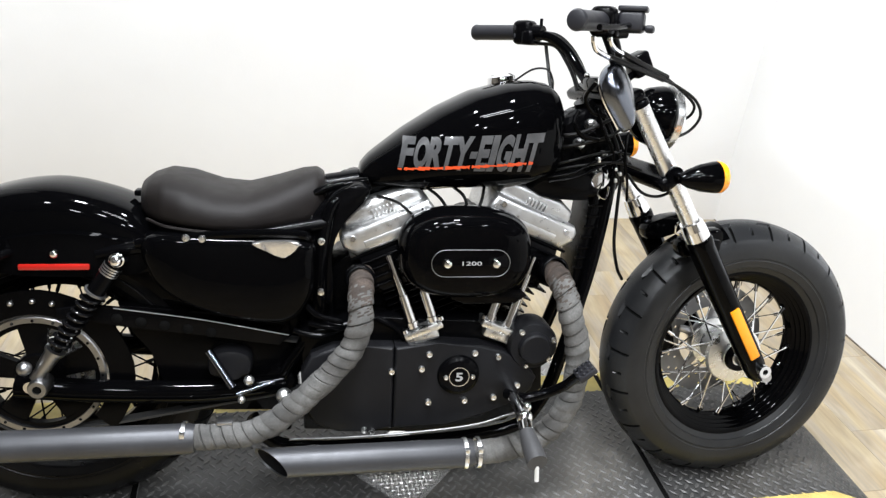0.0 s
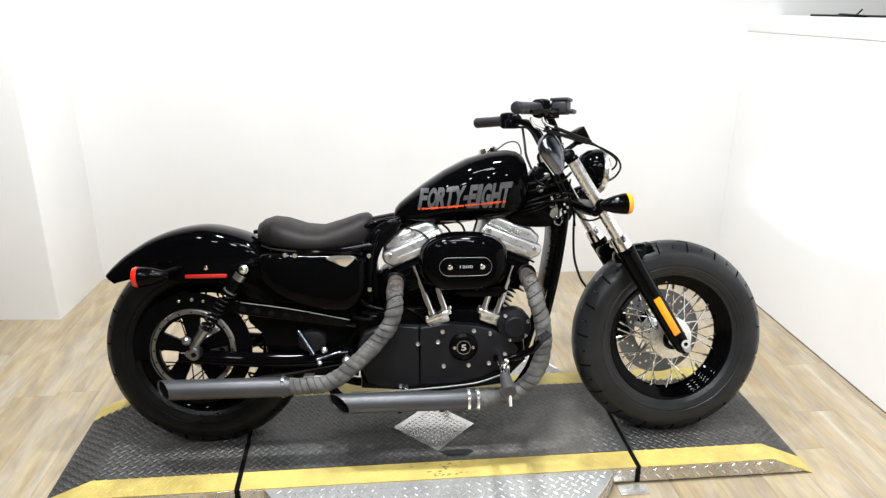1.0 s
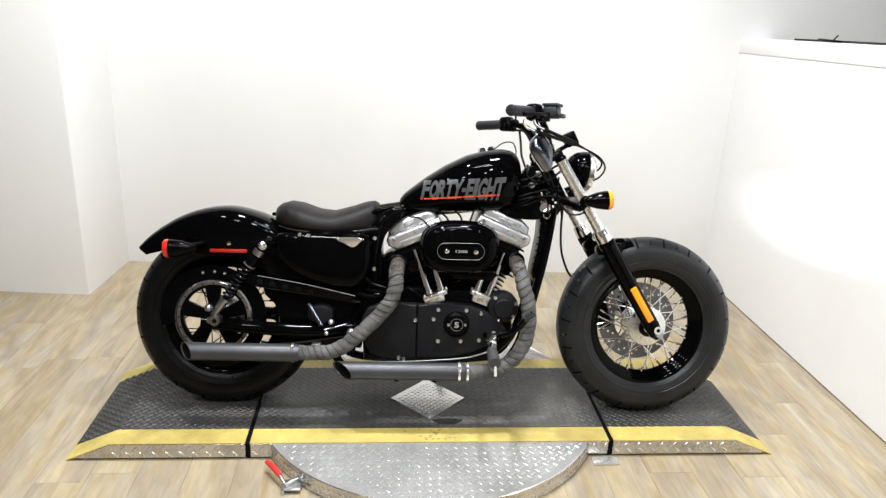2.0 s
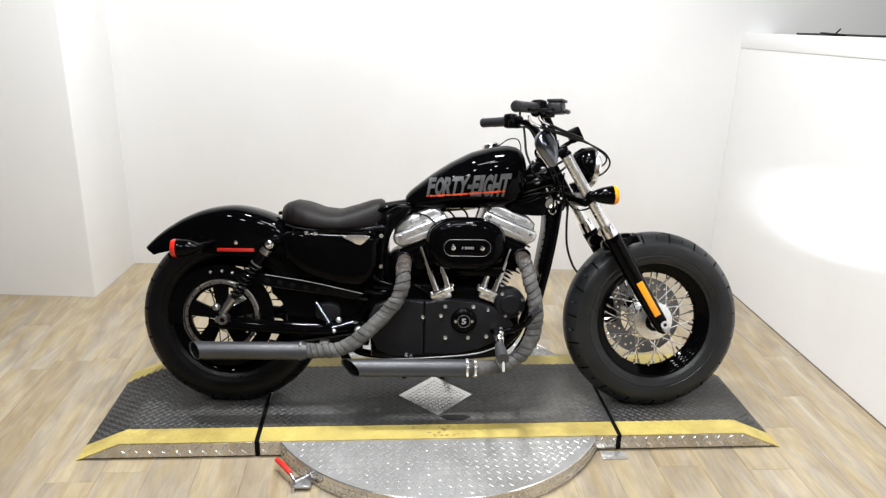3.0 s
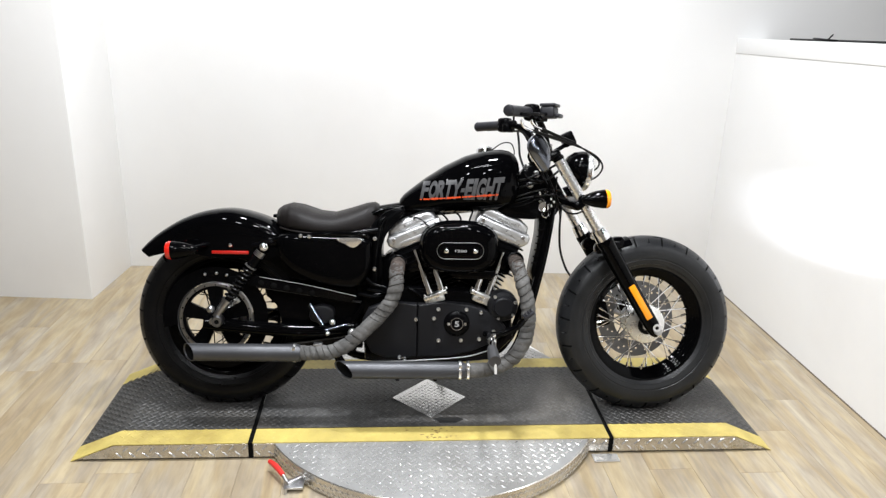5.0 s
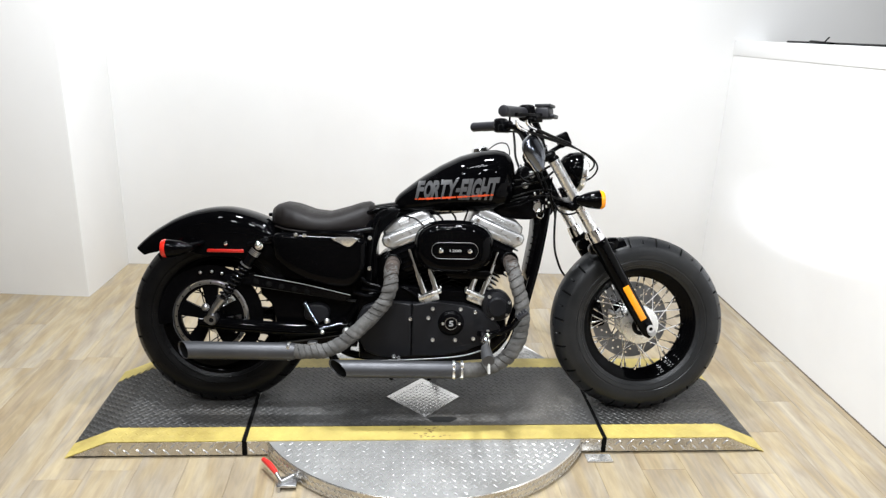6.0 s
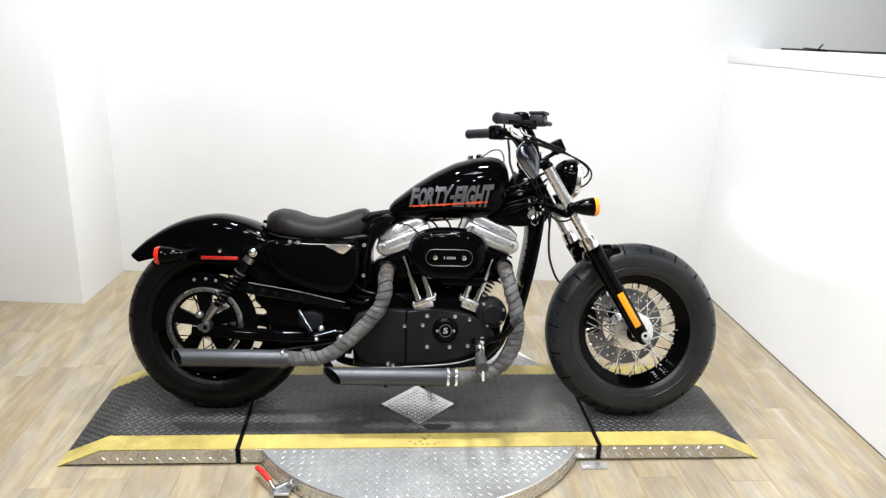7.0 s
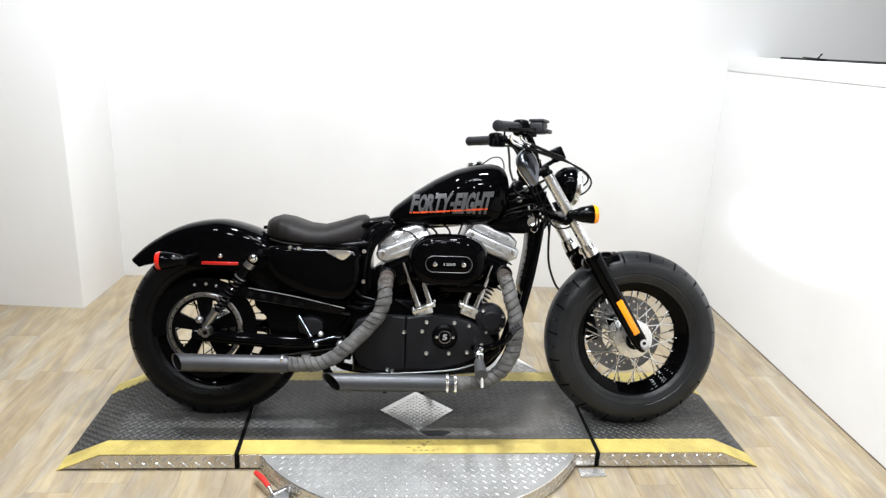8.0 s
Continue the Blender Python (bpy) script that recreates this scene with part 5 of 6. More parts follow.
def wrapped(name, pts, label):
    bm = bmesh.new()
    base = smoothed(pts, 40)
    step, out, acc = 0.0018, [base[0]], 0.0
    for a, b in zip(base, base[1:]):
        acc += (b - a).length
        if acc >= step:
            out.append(b)
            acc = 0.0
    sweep(bm, out, wrap_radius, 24, shear=0.009)
    start, rnd = out[0] * 0.5 + out[30] * 0.5, random.Random(3)
    for f in bm.faces:
        f.material_index = int((f.calc_center_median() - start).length < rnd.uniform(0.05, 0.115))
    ob = part(name, bm, M_WRAP, exhaust, label, 25)
    ob.data.materials.append(M_WRAPBURNT)
    return ob


EY = -0.2
bm = bmesh.new()
MZ = 0.2135
MR = 0.0302


def muffler(bm, x0, x1, y, z, r, cut):
    rings = []
    for x, k, end in ((x0 + 0.012, 0.9, 0), (x0, 1.0, 0), (x1, 1.0, 1), (x1, 0.94, 1), (x1 + 0.006, 0.93, 1)):
        rings.append([(x - (cut[0] * math.sin(a) + cut[1] * math.cos(a)) * end, y + r * k * math.cos(a), z + r * k * math.sin(a)) for a in (2 * math.pi * i / 40 for i in range(40))])
    rows = loft(bm, rings, True, False)
    bm.faces.new(rows[0])


muffler(bm, -0.474, -0.842, EY - 0.004, MZ, MR, (0.004, 0.025))
exhaust = part("rear_muffler", bm, M_PIPE, bike, "dark grey straight muffler", 40)
bm = bmesh.new()
muffler(bm, 0.09, -0.315, -0.222, 0.161, MR, (0.014, 0.03))
part("front_muffler", bm, M_PIPE, bike, "dark grey slash-cut muffler", 40)
for x1, by, bz, cut in ((-0.842, EY - 0.004, MZ, (0.004, 0.025)), (-0.315, -0.222, 0.161, (0.014, 0.03))):
    bm = bmesh.new()
    rows = [[(x - (cut[0] * math.sin(t) + cut[1] * math.cos(t)), by + MR * 0.945 * math.cos(t), bz + MR * 0.945 * math.sin(t)) for t in (2 * math.pi * k / 40 for k in range(40))] for x in (x1 + 0.002, x1 + 0.1)]
    loft(bm, rows, True, False)
    bm.faces.new([bm.verts.new(v) for v in rows[1]])
    part("muffler_bore", bm, M_SOOTSHADE, exhaust, "sooty dark muffler opening")
wrapped("wrapped_pipe", [(-0.13, -0.09, 0.515), (-0.134, -0.14, 0.515), (-0.137, -0.172, 0.502), (-0.138, -0.192, 0.476), (-0.141, EY, 0.44), (-0.16, EY, 0.39), (-0.218, EY, 0.321), (-0.298, EY, 0.249), (-0.352, EY, 0.22), (-0.405, EY, 0.2135), (-0.48, EY, 0.2135)],
        "exhaust pipe in grey woven heat wrap")
wrapped("wrapped_pipe", [(0.272, -0.08, 0.53), (0.276, -0.13, 0.531), (0.28, -0.17, 0.521), (0.288, -0.194, 0.494), (0.299, -0.205, 0.45), (0.313, -0.21, 0.4), (0.318, -0.212, 0.336), (0.305, -0.215, 0.266), (0.266, -0.218, 0.206), (0.203, -0.22, 0.172), (0.14, -0.221, 0.162), (0.082, -0.222, 0.161)],
        "exhaust pipe in grey woven heat wrap")
for fx, fz in ((-0.136, 0.516), (0.277, 0.533)):
    bm = bmesh.new()
    lathe(bm, [(0.025, -0.004), (0.0285, -0.003), (0.031, 0.003), (0.031, 0.05), (0.025, 0.05)], (fx, -0.135, fz + 0.004), (0, 1, -0.25), 28, True)
    part("port_flange", bm, M_SATIN, exhaust, "black exhaust port flange")
for cx, cy, cz in ((-0.483, EY, MZ), (0.084, -0.222, 0.161), (0.112, -0.222, 0.1615)):
    bm = bmesh.new()
    lathe(bm, [(0.0302, -0.004), (0.0325, -0.004), (0.0325, 0.004), (0.0302, 0.004)], (cx, cy, cz), (1, 0, 0), 40, True)
    box(bm, (cx, cy - 0.026, cz + 0.021), (0.01, 0.012, 0.012), 0.002)
    part("pipe_clamp", bm, M_ALU, exhaust, "bright steel hose clamp")
for cx, cz in ((-0.13, 0.131), (0.0, 0.131)):
    bm = bmesh.new()
    rod(bm, (cx, -0.215, cz + 0.012), (cx, -0.215, cz - 0.008), 0.007, seg=12)
    part("muffler_bolt", bm, M_SATIN, exhaust)
bm = bmesh.new()
box(bm, (-0.3, -0.16, 0.222), (0.05, 0.05, 0.02), 0.004)
part("muffler_bracket", bm, M_SATIN, exhaust)
bm = bmesh.new()
box(bm, (-0.405, -0.19, 0.242), (0.03, 0.03, 0.008), 0.002)
part("wrap_tie", bm, M_STEEL, exhaust, "bright steel wrap tie")

# right foot control, pedal and peg
bm = bmesh.new()
rod(bm, (0.186, -0.15, 0.285), (0.183, -0.3, 0.285), 0.014)
ball(bm, (0.183, -0.3, 0.284), 0.017)
ball(bm, (0.19, -0.29, 0.302), 0.009)
rod(bm, (0.183, -0.3, 0.282), (0.181, -0.336, 0.264), 0.0145)
peg = part("foot_peg", bm, M_CHROME, bike, "chrome foot peg mount")
bm = bmesh.new()
sweep(bm, smoothed([(0.181, -0.328, 0.268), (0.182, -0.36, 0.256), (0.184, -0.398, 0.243)], 5), lambda s: 0.0155 + 0.0045 * min(1, s / 0.05), 18)
part("peg_rubber", bm, M_PEG, peg, "worn grey rubber peg")
bm = bmesh.new()
rod(bm, (0.186, -0.39, 0.24), (0.188, -0.392, 0.2), 0.0045, seg=10)
part("peg_feeler", bm, M_WHITE, peg, "white peg feeler bolt")
tube_part("brake_pedal", [(0.17, -0.2, 0.286), (0.2, -0.235, 0.292), (0.24, -0.242, 0.304), (0.277, -0.252, 0.325), (0.292, -0.268, 0.35), (0.3, -0.28, 0.366)], 0.0105, M_GLOSS, bike, "gloss black brake pedal arm")
bm = bmesh.new()
box(bm, (0.306, -0.286, 0.373), (0.042, 0.045, 0.012), 0.004, Matrix.Rotation(radians(-38), 4, "Y"))
for i in range(4):
    for j in range(3):
        q = Matrix.Rotation(radians(-38), 4, "Y") @ Vector((-0.015 + i * 0.01, -0.015 + j * 0.015, 0.007))
        ball(bm, Vector((0.306, -0.286, 0.373)) + q, 0.0035, 8)
part("pedal_pad", bm, M_GRIP, bike, "black studded pedal pad")
bm = bmesh.new()
for at_ball, r in (((-0.36, -0.15, 0.31), 0.011), ((-0.375, -0.16, 0.272), 0.008), ((-0.29, -0.15, 0.272), 0.017)):
    ball(bm, at_ball, r)
    part("bracket_bolt", bm, M_ALU, bike, "bright domed bolt")
    bm = bmesh.new()
rod(bm, (-0.44, -0.13, 0.368), (-0.391, -0.16, 0.3), 0.0085)
rod(bm, (-0.385, -0.155, 0.282), (-0.31, -0.14, 0.3), 0.005)
part("linkage_lever", bm, M_BLACKCHROME, bike, "dark steel linkage lever")
for pts in ([(-0.25, -0.13, 0.47), (-0.22, -0.14, 0.445), (-0.17, -0.14, 0.43)], [(-0.24, -0.13, 0.425), (-0.2, -0.14, 0.42), (-0.15, -0.13, 0.41)], [(-0.27, -0.13, 0.41), (-0.22, -0.14, 0.4), (-0.17, -0.12, 0.405)], [(-0.1, -0.12, 0.43), (-0.06, -0.13, 0.41), (-0.04, -0.13, 0.385)]):
    tube_part("oil_hose", pts, 0.0065, M_SATIN, engine, "black oil hose", 10)
tube_part("side_stand", [(0.05, 0.14, 0.1), (0.02, 0.2, 0.06), (-0.03, 0.27, 0.0), (-0.06, 0.3, -0.045)], 0.011, M_SATIN, bike, "black side stand")

# front fork
for sy in (-1, 1):
    y = sy * 0.135
    at = lambda z: Vector((0.768 - (z - 0.3) * 0.615, y, z))
    bm = bmesh.new()
    rod(bm, at(0.888), at(0.6), 0.0188, seg=24)
    leg = part("fork_leg", bm, M_FORKTUBE, bike, "chrome fork tube")
    bm = bmesh.new()
    sweep(bm, [at(0.899), at(0.898), at(0.893), at(0.885)], lambda s: float(np.interp(s, [0, 0.002, 0.008, 0.02], [0.012, 0.018, 0.0205, 0.0205])), 24)
    part("fork_cap", bm, M_SATIN, leg, "black fork cap")
    bm = bmesh.new()
    rod(bm, at(0.632), at(0.612), 0.0268, 0.0275, seg=24)
    rod(bm, at(0.648), at(0.63), 0.0235, 0.0268, seg=24)
    part("fork_seal", bm, M_CHROME, leg, "chrome dust seal collar")
    bm = bmesh.new()
    sweep(bm, [at(0.612), at(0.606), at(0.59), at(0.4), at(0.34), at(0.312), at(0.286), at(0.272)], lambda s: float(np.interp(s, [0, 0.008, 0.025, 0.25, 0.32, 0.35, 0.38, 0.4], [0.027, 0.0305, 0.029, 0.0275, 0.027, 0.027, 0.025, 0.012])), 24)
    slider = part("fork_slider", bm, M_GLOSS, leg, "gloss black fork slider")
    bm = bmesh.new()
    c = (at(0.455) + at(0.335)) / 2 + Vector((0, sy * 0.0275, 0))
    q = Matrix.Rotation(-math.atan2(0.615, 1), 4, "Y")
    box(bm, c, (0.024, 0.007, 0.138), 0.003, q)
    part("fork_reflector", bm, M_AMBER, leg, "amber reflector strip")
    bm = bmesh.new()
    lathe(bm, [(0.0065, -0.013), (0.011, -0.013), (0.0135, -0.009), (0.0145, 0.0), (0.0145, 0.01), (0.0065, 0.01)], (FW.x - 0.008, sy * 0.165, 0.306), (0, -sy * -1, 0), 28, True)
    part("axle_cap", bm, M_CHROME, leg, "bright axle end")
    bm = bmesh.new()
    rod(bm, (FW.x - 0.008, sy * 0.15, 0.306), (FW.x - 0.008, sy * 0.172, 0.306), 0.0068)
    part("axle_hole", bm, M_GAP, leg)
    bm = bmesh.new()
    box(bm, at(0.57) + Vector((0.015, -sy * 0.03, 0.02)), (0.05, 0.05, 0.03), 0.008)
    part("fender_mount", bm, M_SATIN, leg)
for z, hgt, dx in ((0.9, 0.034, 0.0), (0.735, 0.04, 0.0)):
    bm = bmesh.new()
    x = 0.768 - (z - 0.3) * 0.615
    q = Matrix.Rotation(-math.atan2(0.615, 1), 4, "Y")
    box(bm, (x - 0.012, 0, z), (0.052, 0.312, hgt * 0.8), 0.012, q, 3)
    part("triple_clamp", bm, M_SATIN, bike, "black fork clamp")
bm = bmesh.new()
rod(bm, (0.36, 0, 0.89), (0.455, 0, 0.725), 0.032, seg=24)
part("steering_head", bm, M_SATIN, bike)
bm = bmesh.new()
prism(bm, rounded([(0.285, 0.8), (0.318, 0.858), (0.37, 0.868), (0.42, 0.82), (0.452, 0.75), (0.445, 0.705), (0.4, 0.675), (0.34, 0.69), (0.29, 0.74)], 4), -0.036, 0.036, 0.012)
box(bm, (0.355, -0.038, 0.8), (0.05, 0.012, 0.03), 0.003, Matrix.Rotation(radians(-40), 4, "Y"))
box(bm, (0.405, -0.038, 0.765), (0.03, 0.012, 0.05), 0.003, Matrix.Rotation(radians(20), 4, "Y"))
for k in range(4):
    rod(bm, (0.315 + k * 0.03, -0.042, 0.715 + k * 0.008), (0.33 + k * 0.03, -0.042, 0.775 + k * 0.006), 0.0055, seg=8)
part("neck_gusset", bm, M_SATIN, bike, "black neck casting")
for x, z, r in ((0.355, 0.837, 0.0125), (0.333, 0.797, 0.0115), (0.39, 0.775, 0.008), (0.31, 0.695, 0.007)):
    bm = bmesh.new()
    lathe(bm, [(0.0, -0.01), (r * 0.7, -0.009), (r, -0.004), (r, 0.01), (0.0, 0.012)], (x, -0.054, z), (0, 1, 0), 18)
    rod(bm, (x, -0.052, z), (x, -0.02, z), r * 0.8)
    part("neck_bolt", bm, M_ALU, bike, "chrome neck bolt")
for x, z, h in ((0.362, 0.771, 0.012), (0.402, 0.751, 0.007), (0.413, 0.741, 0.008), (0.404, 0.727, 0.009)):
    bm = bmesh.new()
    box(bm, (x, -0.1, z), (0.006, 0.008, h), 0.0015, Matrix.Rotation(radians(-12), 4, "Y"))
    rod(bm, (x, -0.1, z), (x, -0.085, z), 0.0025, seg=8)
    part("cable_fitting", bm, M_ALU, bike, "bright cable end fitting")
bm = bmesh.new()
lathe(bm, [(0.0, -0.022), (0.018, -0.02), (0.027, -0.01), (0.03, 0.0), (0.03, 0.02), (0.0, 0.02)], (0.382, -0.052, 0.721), (0, 1, 0), 28)
part("horn", bm, M_CHROME, bike, "chrome horn cover")
bm = bmesh.new()
prism(bm, rounded([(0.22, 0.705), (0.28, 0.735), (0.36, 0.74), (0.388, 0.71), (0.375, 0.682), (0.325, 0.676), (0.26, 0.684)], 4), -0.07, 0.04, 0.01)
part("coil_cover", bm, M_SATIN, bike)

bm = bmesh.new()
prism(bm, [(0.372, 0.67), (0.388, 0.7), (0.408, 0.63), (0.384, 0.5), (0.355, 0.45), (0.348, 0.48), (0.362, 0.56), (0.37, 0.61)], -0.05, 0.06, 0.008)
for k in range(7):
    box(bm, (0.387 - k * 0.004, -0.05, 0.66 - k * 0.024), (0.032, 0.008, 0.005), 0.001)
part("voltage_regulator", bm, M_SATIN, bike, "black finned voltage regulator")

# mirror under the right grip: its convex back faces forwards and outwards
MIRROR = Matrix.Translation((0.322, -0.207, 0.908)) @ Matrix((Vector((0.72, 0.66, -0.2)).normalized(), Vector((0.08, 0.58, 0.81)).normalized(), Vector((0.62, -0.6, 0.5)).normalized())).transposed().to_4x4()
SHELL = rounded([(-0.056, 0.03), (-0.03, 0.062), (0.005, 0.066), (0.04, 0.04), (0.056, 0.0), (0.052, -0.045), (0.038, -0.07), (0.01, -0.052), (-0.04, -0.012)], 3)
bm = bmesh.new()
loft(bm, [[MIRROR @ Vector((x * k, z * k, h)) for x, z in SHELL] for h, k in ((-0.014, 0.92), (-0.009, 0.98), (0.0, 1.0), (0.009, 0.97), (0.015, 0.9), (0.02, 0.75), (0.0235, 0.5), (0.025, 0.2))])
mirror = part("mirror", bm, M_BLACKCHROME, bike, "dark shiny shell of the mirror under the grip", 60)
bm = bmesh.new()
loft(bm, [[MIRROR @ Vector((x * 0.87, z * 0.87, h)) for x, z in SHELL] for h in (-0.012, -0.0175)])
part("mirror_glass", bm, M_CHROME, mirror, "mirror glass")
tube_part("mirror_stem", [MIRROR @ Vector((0.0, 0.055, 0.0)), (0.318, -0.17, 0.985), (0.305, -0.16, 1.02)], 0.0065, M_SATIN, mirror)

# short front fender between the fork legs
bm = bmesh.new()
rows = []
for k in range(13):
    t = radians(103 + 21 * k / 12)
    row = []
    for j in range(13):
        w = -1 + j / 6
        r = 0.3285 - 0.026 * abs(w) ** 2.4
        row.append((FW.x + r * math.cos(t), 0.058 * w, FW.z + r * math.sin(t)))
    rows.append(row)
loft(bm, rows, False, False)
bmesh.ops.recalc_face_normals(bm, faces=bm.faces)
bmesh.ops.solidify(bm, geom=bm.faces[:], thickness=0.003)
front_fender = part("front_fender", bm, M_GLOSS, bike, "short gloss black fender stub", 50)
for sy in (-1, 1):
    bm = bmesh.new()
    c, d = FW.x + 0.33 * math.cos(radians(121)), FW.z + 0.33 * math.sin(radians(121))
    prism(bm, rounded([(c - 0.036, d - 0.02), (c - 0.044, d + 0.012), (c - 0.012, d + 0.03), (c + 0.05, d + 0.042), (c + 0.056, d + 0.01), (c + 0.02, d - 0.01)], 3), sy * 0.062, sy * 0.1, 0.006)
    part("fender_bracket", bm, M_GLOSS, front_fender, "gloss black fender bracket")
    for x, z, r in ((c - 0.02, d + 0.004, 0.006), (c + 0.004, d + 0.022, 0.008), (c + 0.016, d + 0.008, 0.006), (c + 0.026, d - 0.004, 0.006), (c + 0.034, d - 0.012, 0.005)):
        bm = bmesh.new()
        lathe(bm, [(0.0, -0.006), (r * 0.6, -0.006), (r, -0.002), (r, 0.004), (0.0, 0.004)], (x, sy * 0.101, z), (0, -sy * -1, 0), 12)
        part("fender_bolt", bm, M_CHROME, front_fender, "chrome bolt")
bm = bmesh.new()
sweep(bm, [Vector((0.551 + 0.011 * math.cos(a), -0.104 - 0.003 * math.sin(a), 0.626 + 0.014 * math.sin(a))) for a in (2 * math.pi * k / 24 for k in range(25))], 0.0032, 8, caps=False)
part("cable_ring", bm, M_CHROME, front_fender, "chrome cable guide ring")

# headlamp
HC = Vector((0.517, 0, 0.856))
HX = Vector((1, 0, -0.12)).normalized()
bm = bmesh.new()
lathe(bm, [(0.0, -0.062), (0.02, -0.06), (0.042, -0.048), (0.059, -0.028), (0.067, 0.0), (0.069, 0.016), (0.062, 0.024), (0.0, 0.02)], HC, HX, 48)
headlamp = part("headlamp", bm, M_GLOSS, bike, "gloss black headlamp shell", 50)
bm = bmesh.new()
lathe(bm, [(0.066, 0.012), (0.0735, 0.014), (0.0755, 0.028), (0.067, 0.036), (0.06, 0.03)], HC, HX, 48, True)
part("headlamp_trim", bm, M_ALU, headlamp, "chrome trim ring")
bm = bmesh.new()
lathe(bm, [(0.0, 0.042), (0.03, 0.039), (0.052, 0.033), (0.062, 0.028), (0.061, 0.026), (0.05, 0.03), (0.03, 0.036), (0.0, 0.039)], HC, HX, 48)
part("headlamp_lens", bm, M_GLASS, headlamp, "clear headlamp lens")
bm = bmesh.new()
rod(bm, (0.46, 0, 0.86), HC, 0.018)
part("headlamp_bracket", bm, M_SATIN, headlamp)

# front signals
for sy in (-1, 1):
    y, ahead = sy * 0.21, 0.0 if sy < 0 else 0.014
    bm = bmesh.new()
    rod(bm, (0.493, sy * 0.15, 0.75), (0.508 + ahead, y, 0.753 + ahead), 0.009)
    rod(bm, (0.493, sy * 0.135, 0.75), (0.493, sy * 0.16, 0.75), 0.018)
    stalk = part("front_signal_stalk", bm, M_SATIN, bike)
    bm = bmesh.new()
    lathe(bm, [(0.0, -0.072), (0.008, -0.071), (0.018, -0.055), (0.027, -0.028), (0.0315, 0.0), (0.032, 0.008), (0.0, 0.008)], (0.543 + ahead, y, 0.755 + ahead), (1, 0, 0.06), 32)
    part("signal_housing", bm, M_GLOSS, stalk, "gloss black bullet signal housing")
    bm = bmesh.new()
    lathe(bm, [(0.032, 0.0), (0.0322, 0.008), (0.028, 0.015), (0.015, 0.019), (0.0, 0.02)], (0.551 + ahead, y, 0.7555 + ahead), (1, 0, 0.06), 32)
    part("signal_lens", bm, M_AMBER, stalk, "amber signal lens")

# handlebar
for sy in (-1, 1):
    bm = bmesh.new()
    rod(bm, (0.39, sy * 0.045, 0.88), (0.383, sy * 0.045, 0.915), 0.019)
    part("riser", bm, M_SATIN, bike, "black handlebar riser")
bm = bmesh.new()
box(bm, (0.382, 0, 0.92), (0.044, 0.12, 0.034), 0.01)
clamp = part("bar_clamp", bm, M_GLOSS, bike, "gloss black handlebar clamp")
for x, y, z in ((0.366, -0.045, 0.938), (0.366, 0.045, 0.938), (0.398, -0.045, 0.938), (0.36, -0.06, 0.918), (0.364, -0.061, 0.902)):
    bm = bmesh.new()
    ball(bm, (x, y, z), 0.0062, 10)
    part("clamp_bolt", bm, M_CHROME, clamp, "chrome clamp bolt")
BAR = [(0.21, -0.261, 1.037), (0.276, -0.188, 1.04), (0.322, -0.14, 1.03), (0.354, -0.115, 0.99), (0.374, -0.09, 0.94), (0.382, -0.05, 0.918), (0.382, 0.05, 0.918), (0.376, 0.1, 0.94), (0.356, 0.15, 0.99), (0.322, 0.195, 1.02), (0.26, 0.262, 1.027), (0.194, 0.338, 1.025)]
tube_part("handlebar", BAR, 0.0115, M_GLOSS, bike, "black handlebar", 14)
for sy, a, b in ((-1, Vector((0.2, -0.272, 1.036)), Vector((0.288, -0.175, 1.041))), (1, Vector((0.184, 0.349, 1.025)), Vector((0.266, 0.256, 1.027)))):
    d = b - a
    bm = bmesh.new()
    sweep(bm, [a, a + d * 0.01, a + d * 0.06, a + d * 0.1, a + d * 0.9, b], lambda s: float(np.interp(s, [0, 0.002, 0.008, 0.014, 0.125, 0.14], [0.014, 0.0185, 0.0195, 0.018, 0.018, 0.0185])), 24)
    grip = part("hand_grip", bm, M_GRIP, bike, "black rubber hand grip")
    bm = bmesh.new()
    c = b + d.normalized() * 0.022
    q = d.to_track_quat("X", "Z").to_matrix().to_4x4()
    box(bm, c, (0.05, 0.046, 0.056), 0.013, q, 3)
    box(bm, c + Vector((0, 0, -0.012)) + d.normalized() * 0.018, (0.03, 0.052, 0.034), 0.008, q, 3)
    rod(bm, c + d.normalized() * 0.02, c + d.normalized() * 0.05, 0.02, 0.016)
    sw = part("switch_housing", bm, M_SATIN, bike, "black switch housing")
    bm = bmesh.new()
    for k in range(2):
        box(bm, c + Vector((-0.022, 0, 0.01 - 0.018 * k)), (0.006, 0.014, 0.01), 0.002, q)
    part("switch_button", bm, M_GRIP, sw)
    tube_part("hand_lever", [b + d * 0.32 + Vector((0.03, 0, 0.0)), b + d * 0.1 + Vector((0.055, 0, -0.004)), b - d * 0.5 + Vector((0.06, 0, -0.008)), a + Vector((0.045, 0, -0.01))], 0.0058, M_SATIN, bike, "black hand lever", 10)
bm = bmesh.new()
q = (Vector((0.253, -0.275, 0)) - Vector((0.183, -0.395, 0))).to_track_quat("X", "Z").to_matrix().to_4x4()
box(bm, (0.366, -0.146, 1.044), (0.058, 0.05, 0.04), 0.008, q, 3)
box(bm, (0.368, -0.146, 1.068), (0.064, 0.055, 0.01), 0.003, q)
rod(bm, (0.36, -0.14, 1.03), (0.32, -0.135, 1.026), 0.016)
box(bm, (0.395, -0.166, 1.032), (0.05, 0.018, 0.014), 0.005, q)
part("brake_reservoir", bm, M_GRIP, bike, "black front brake reservoir")
bm = bmesh.new()
q = Matrix.Rotation(radians(-27), 4, "Y")
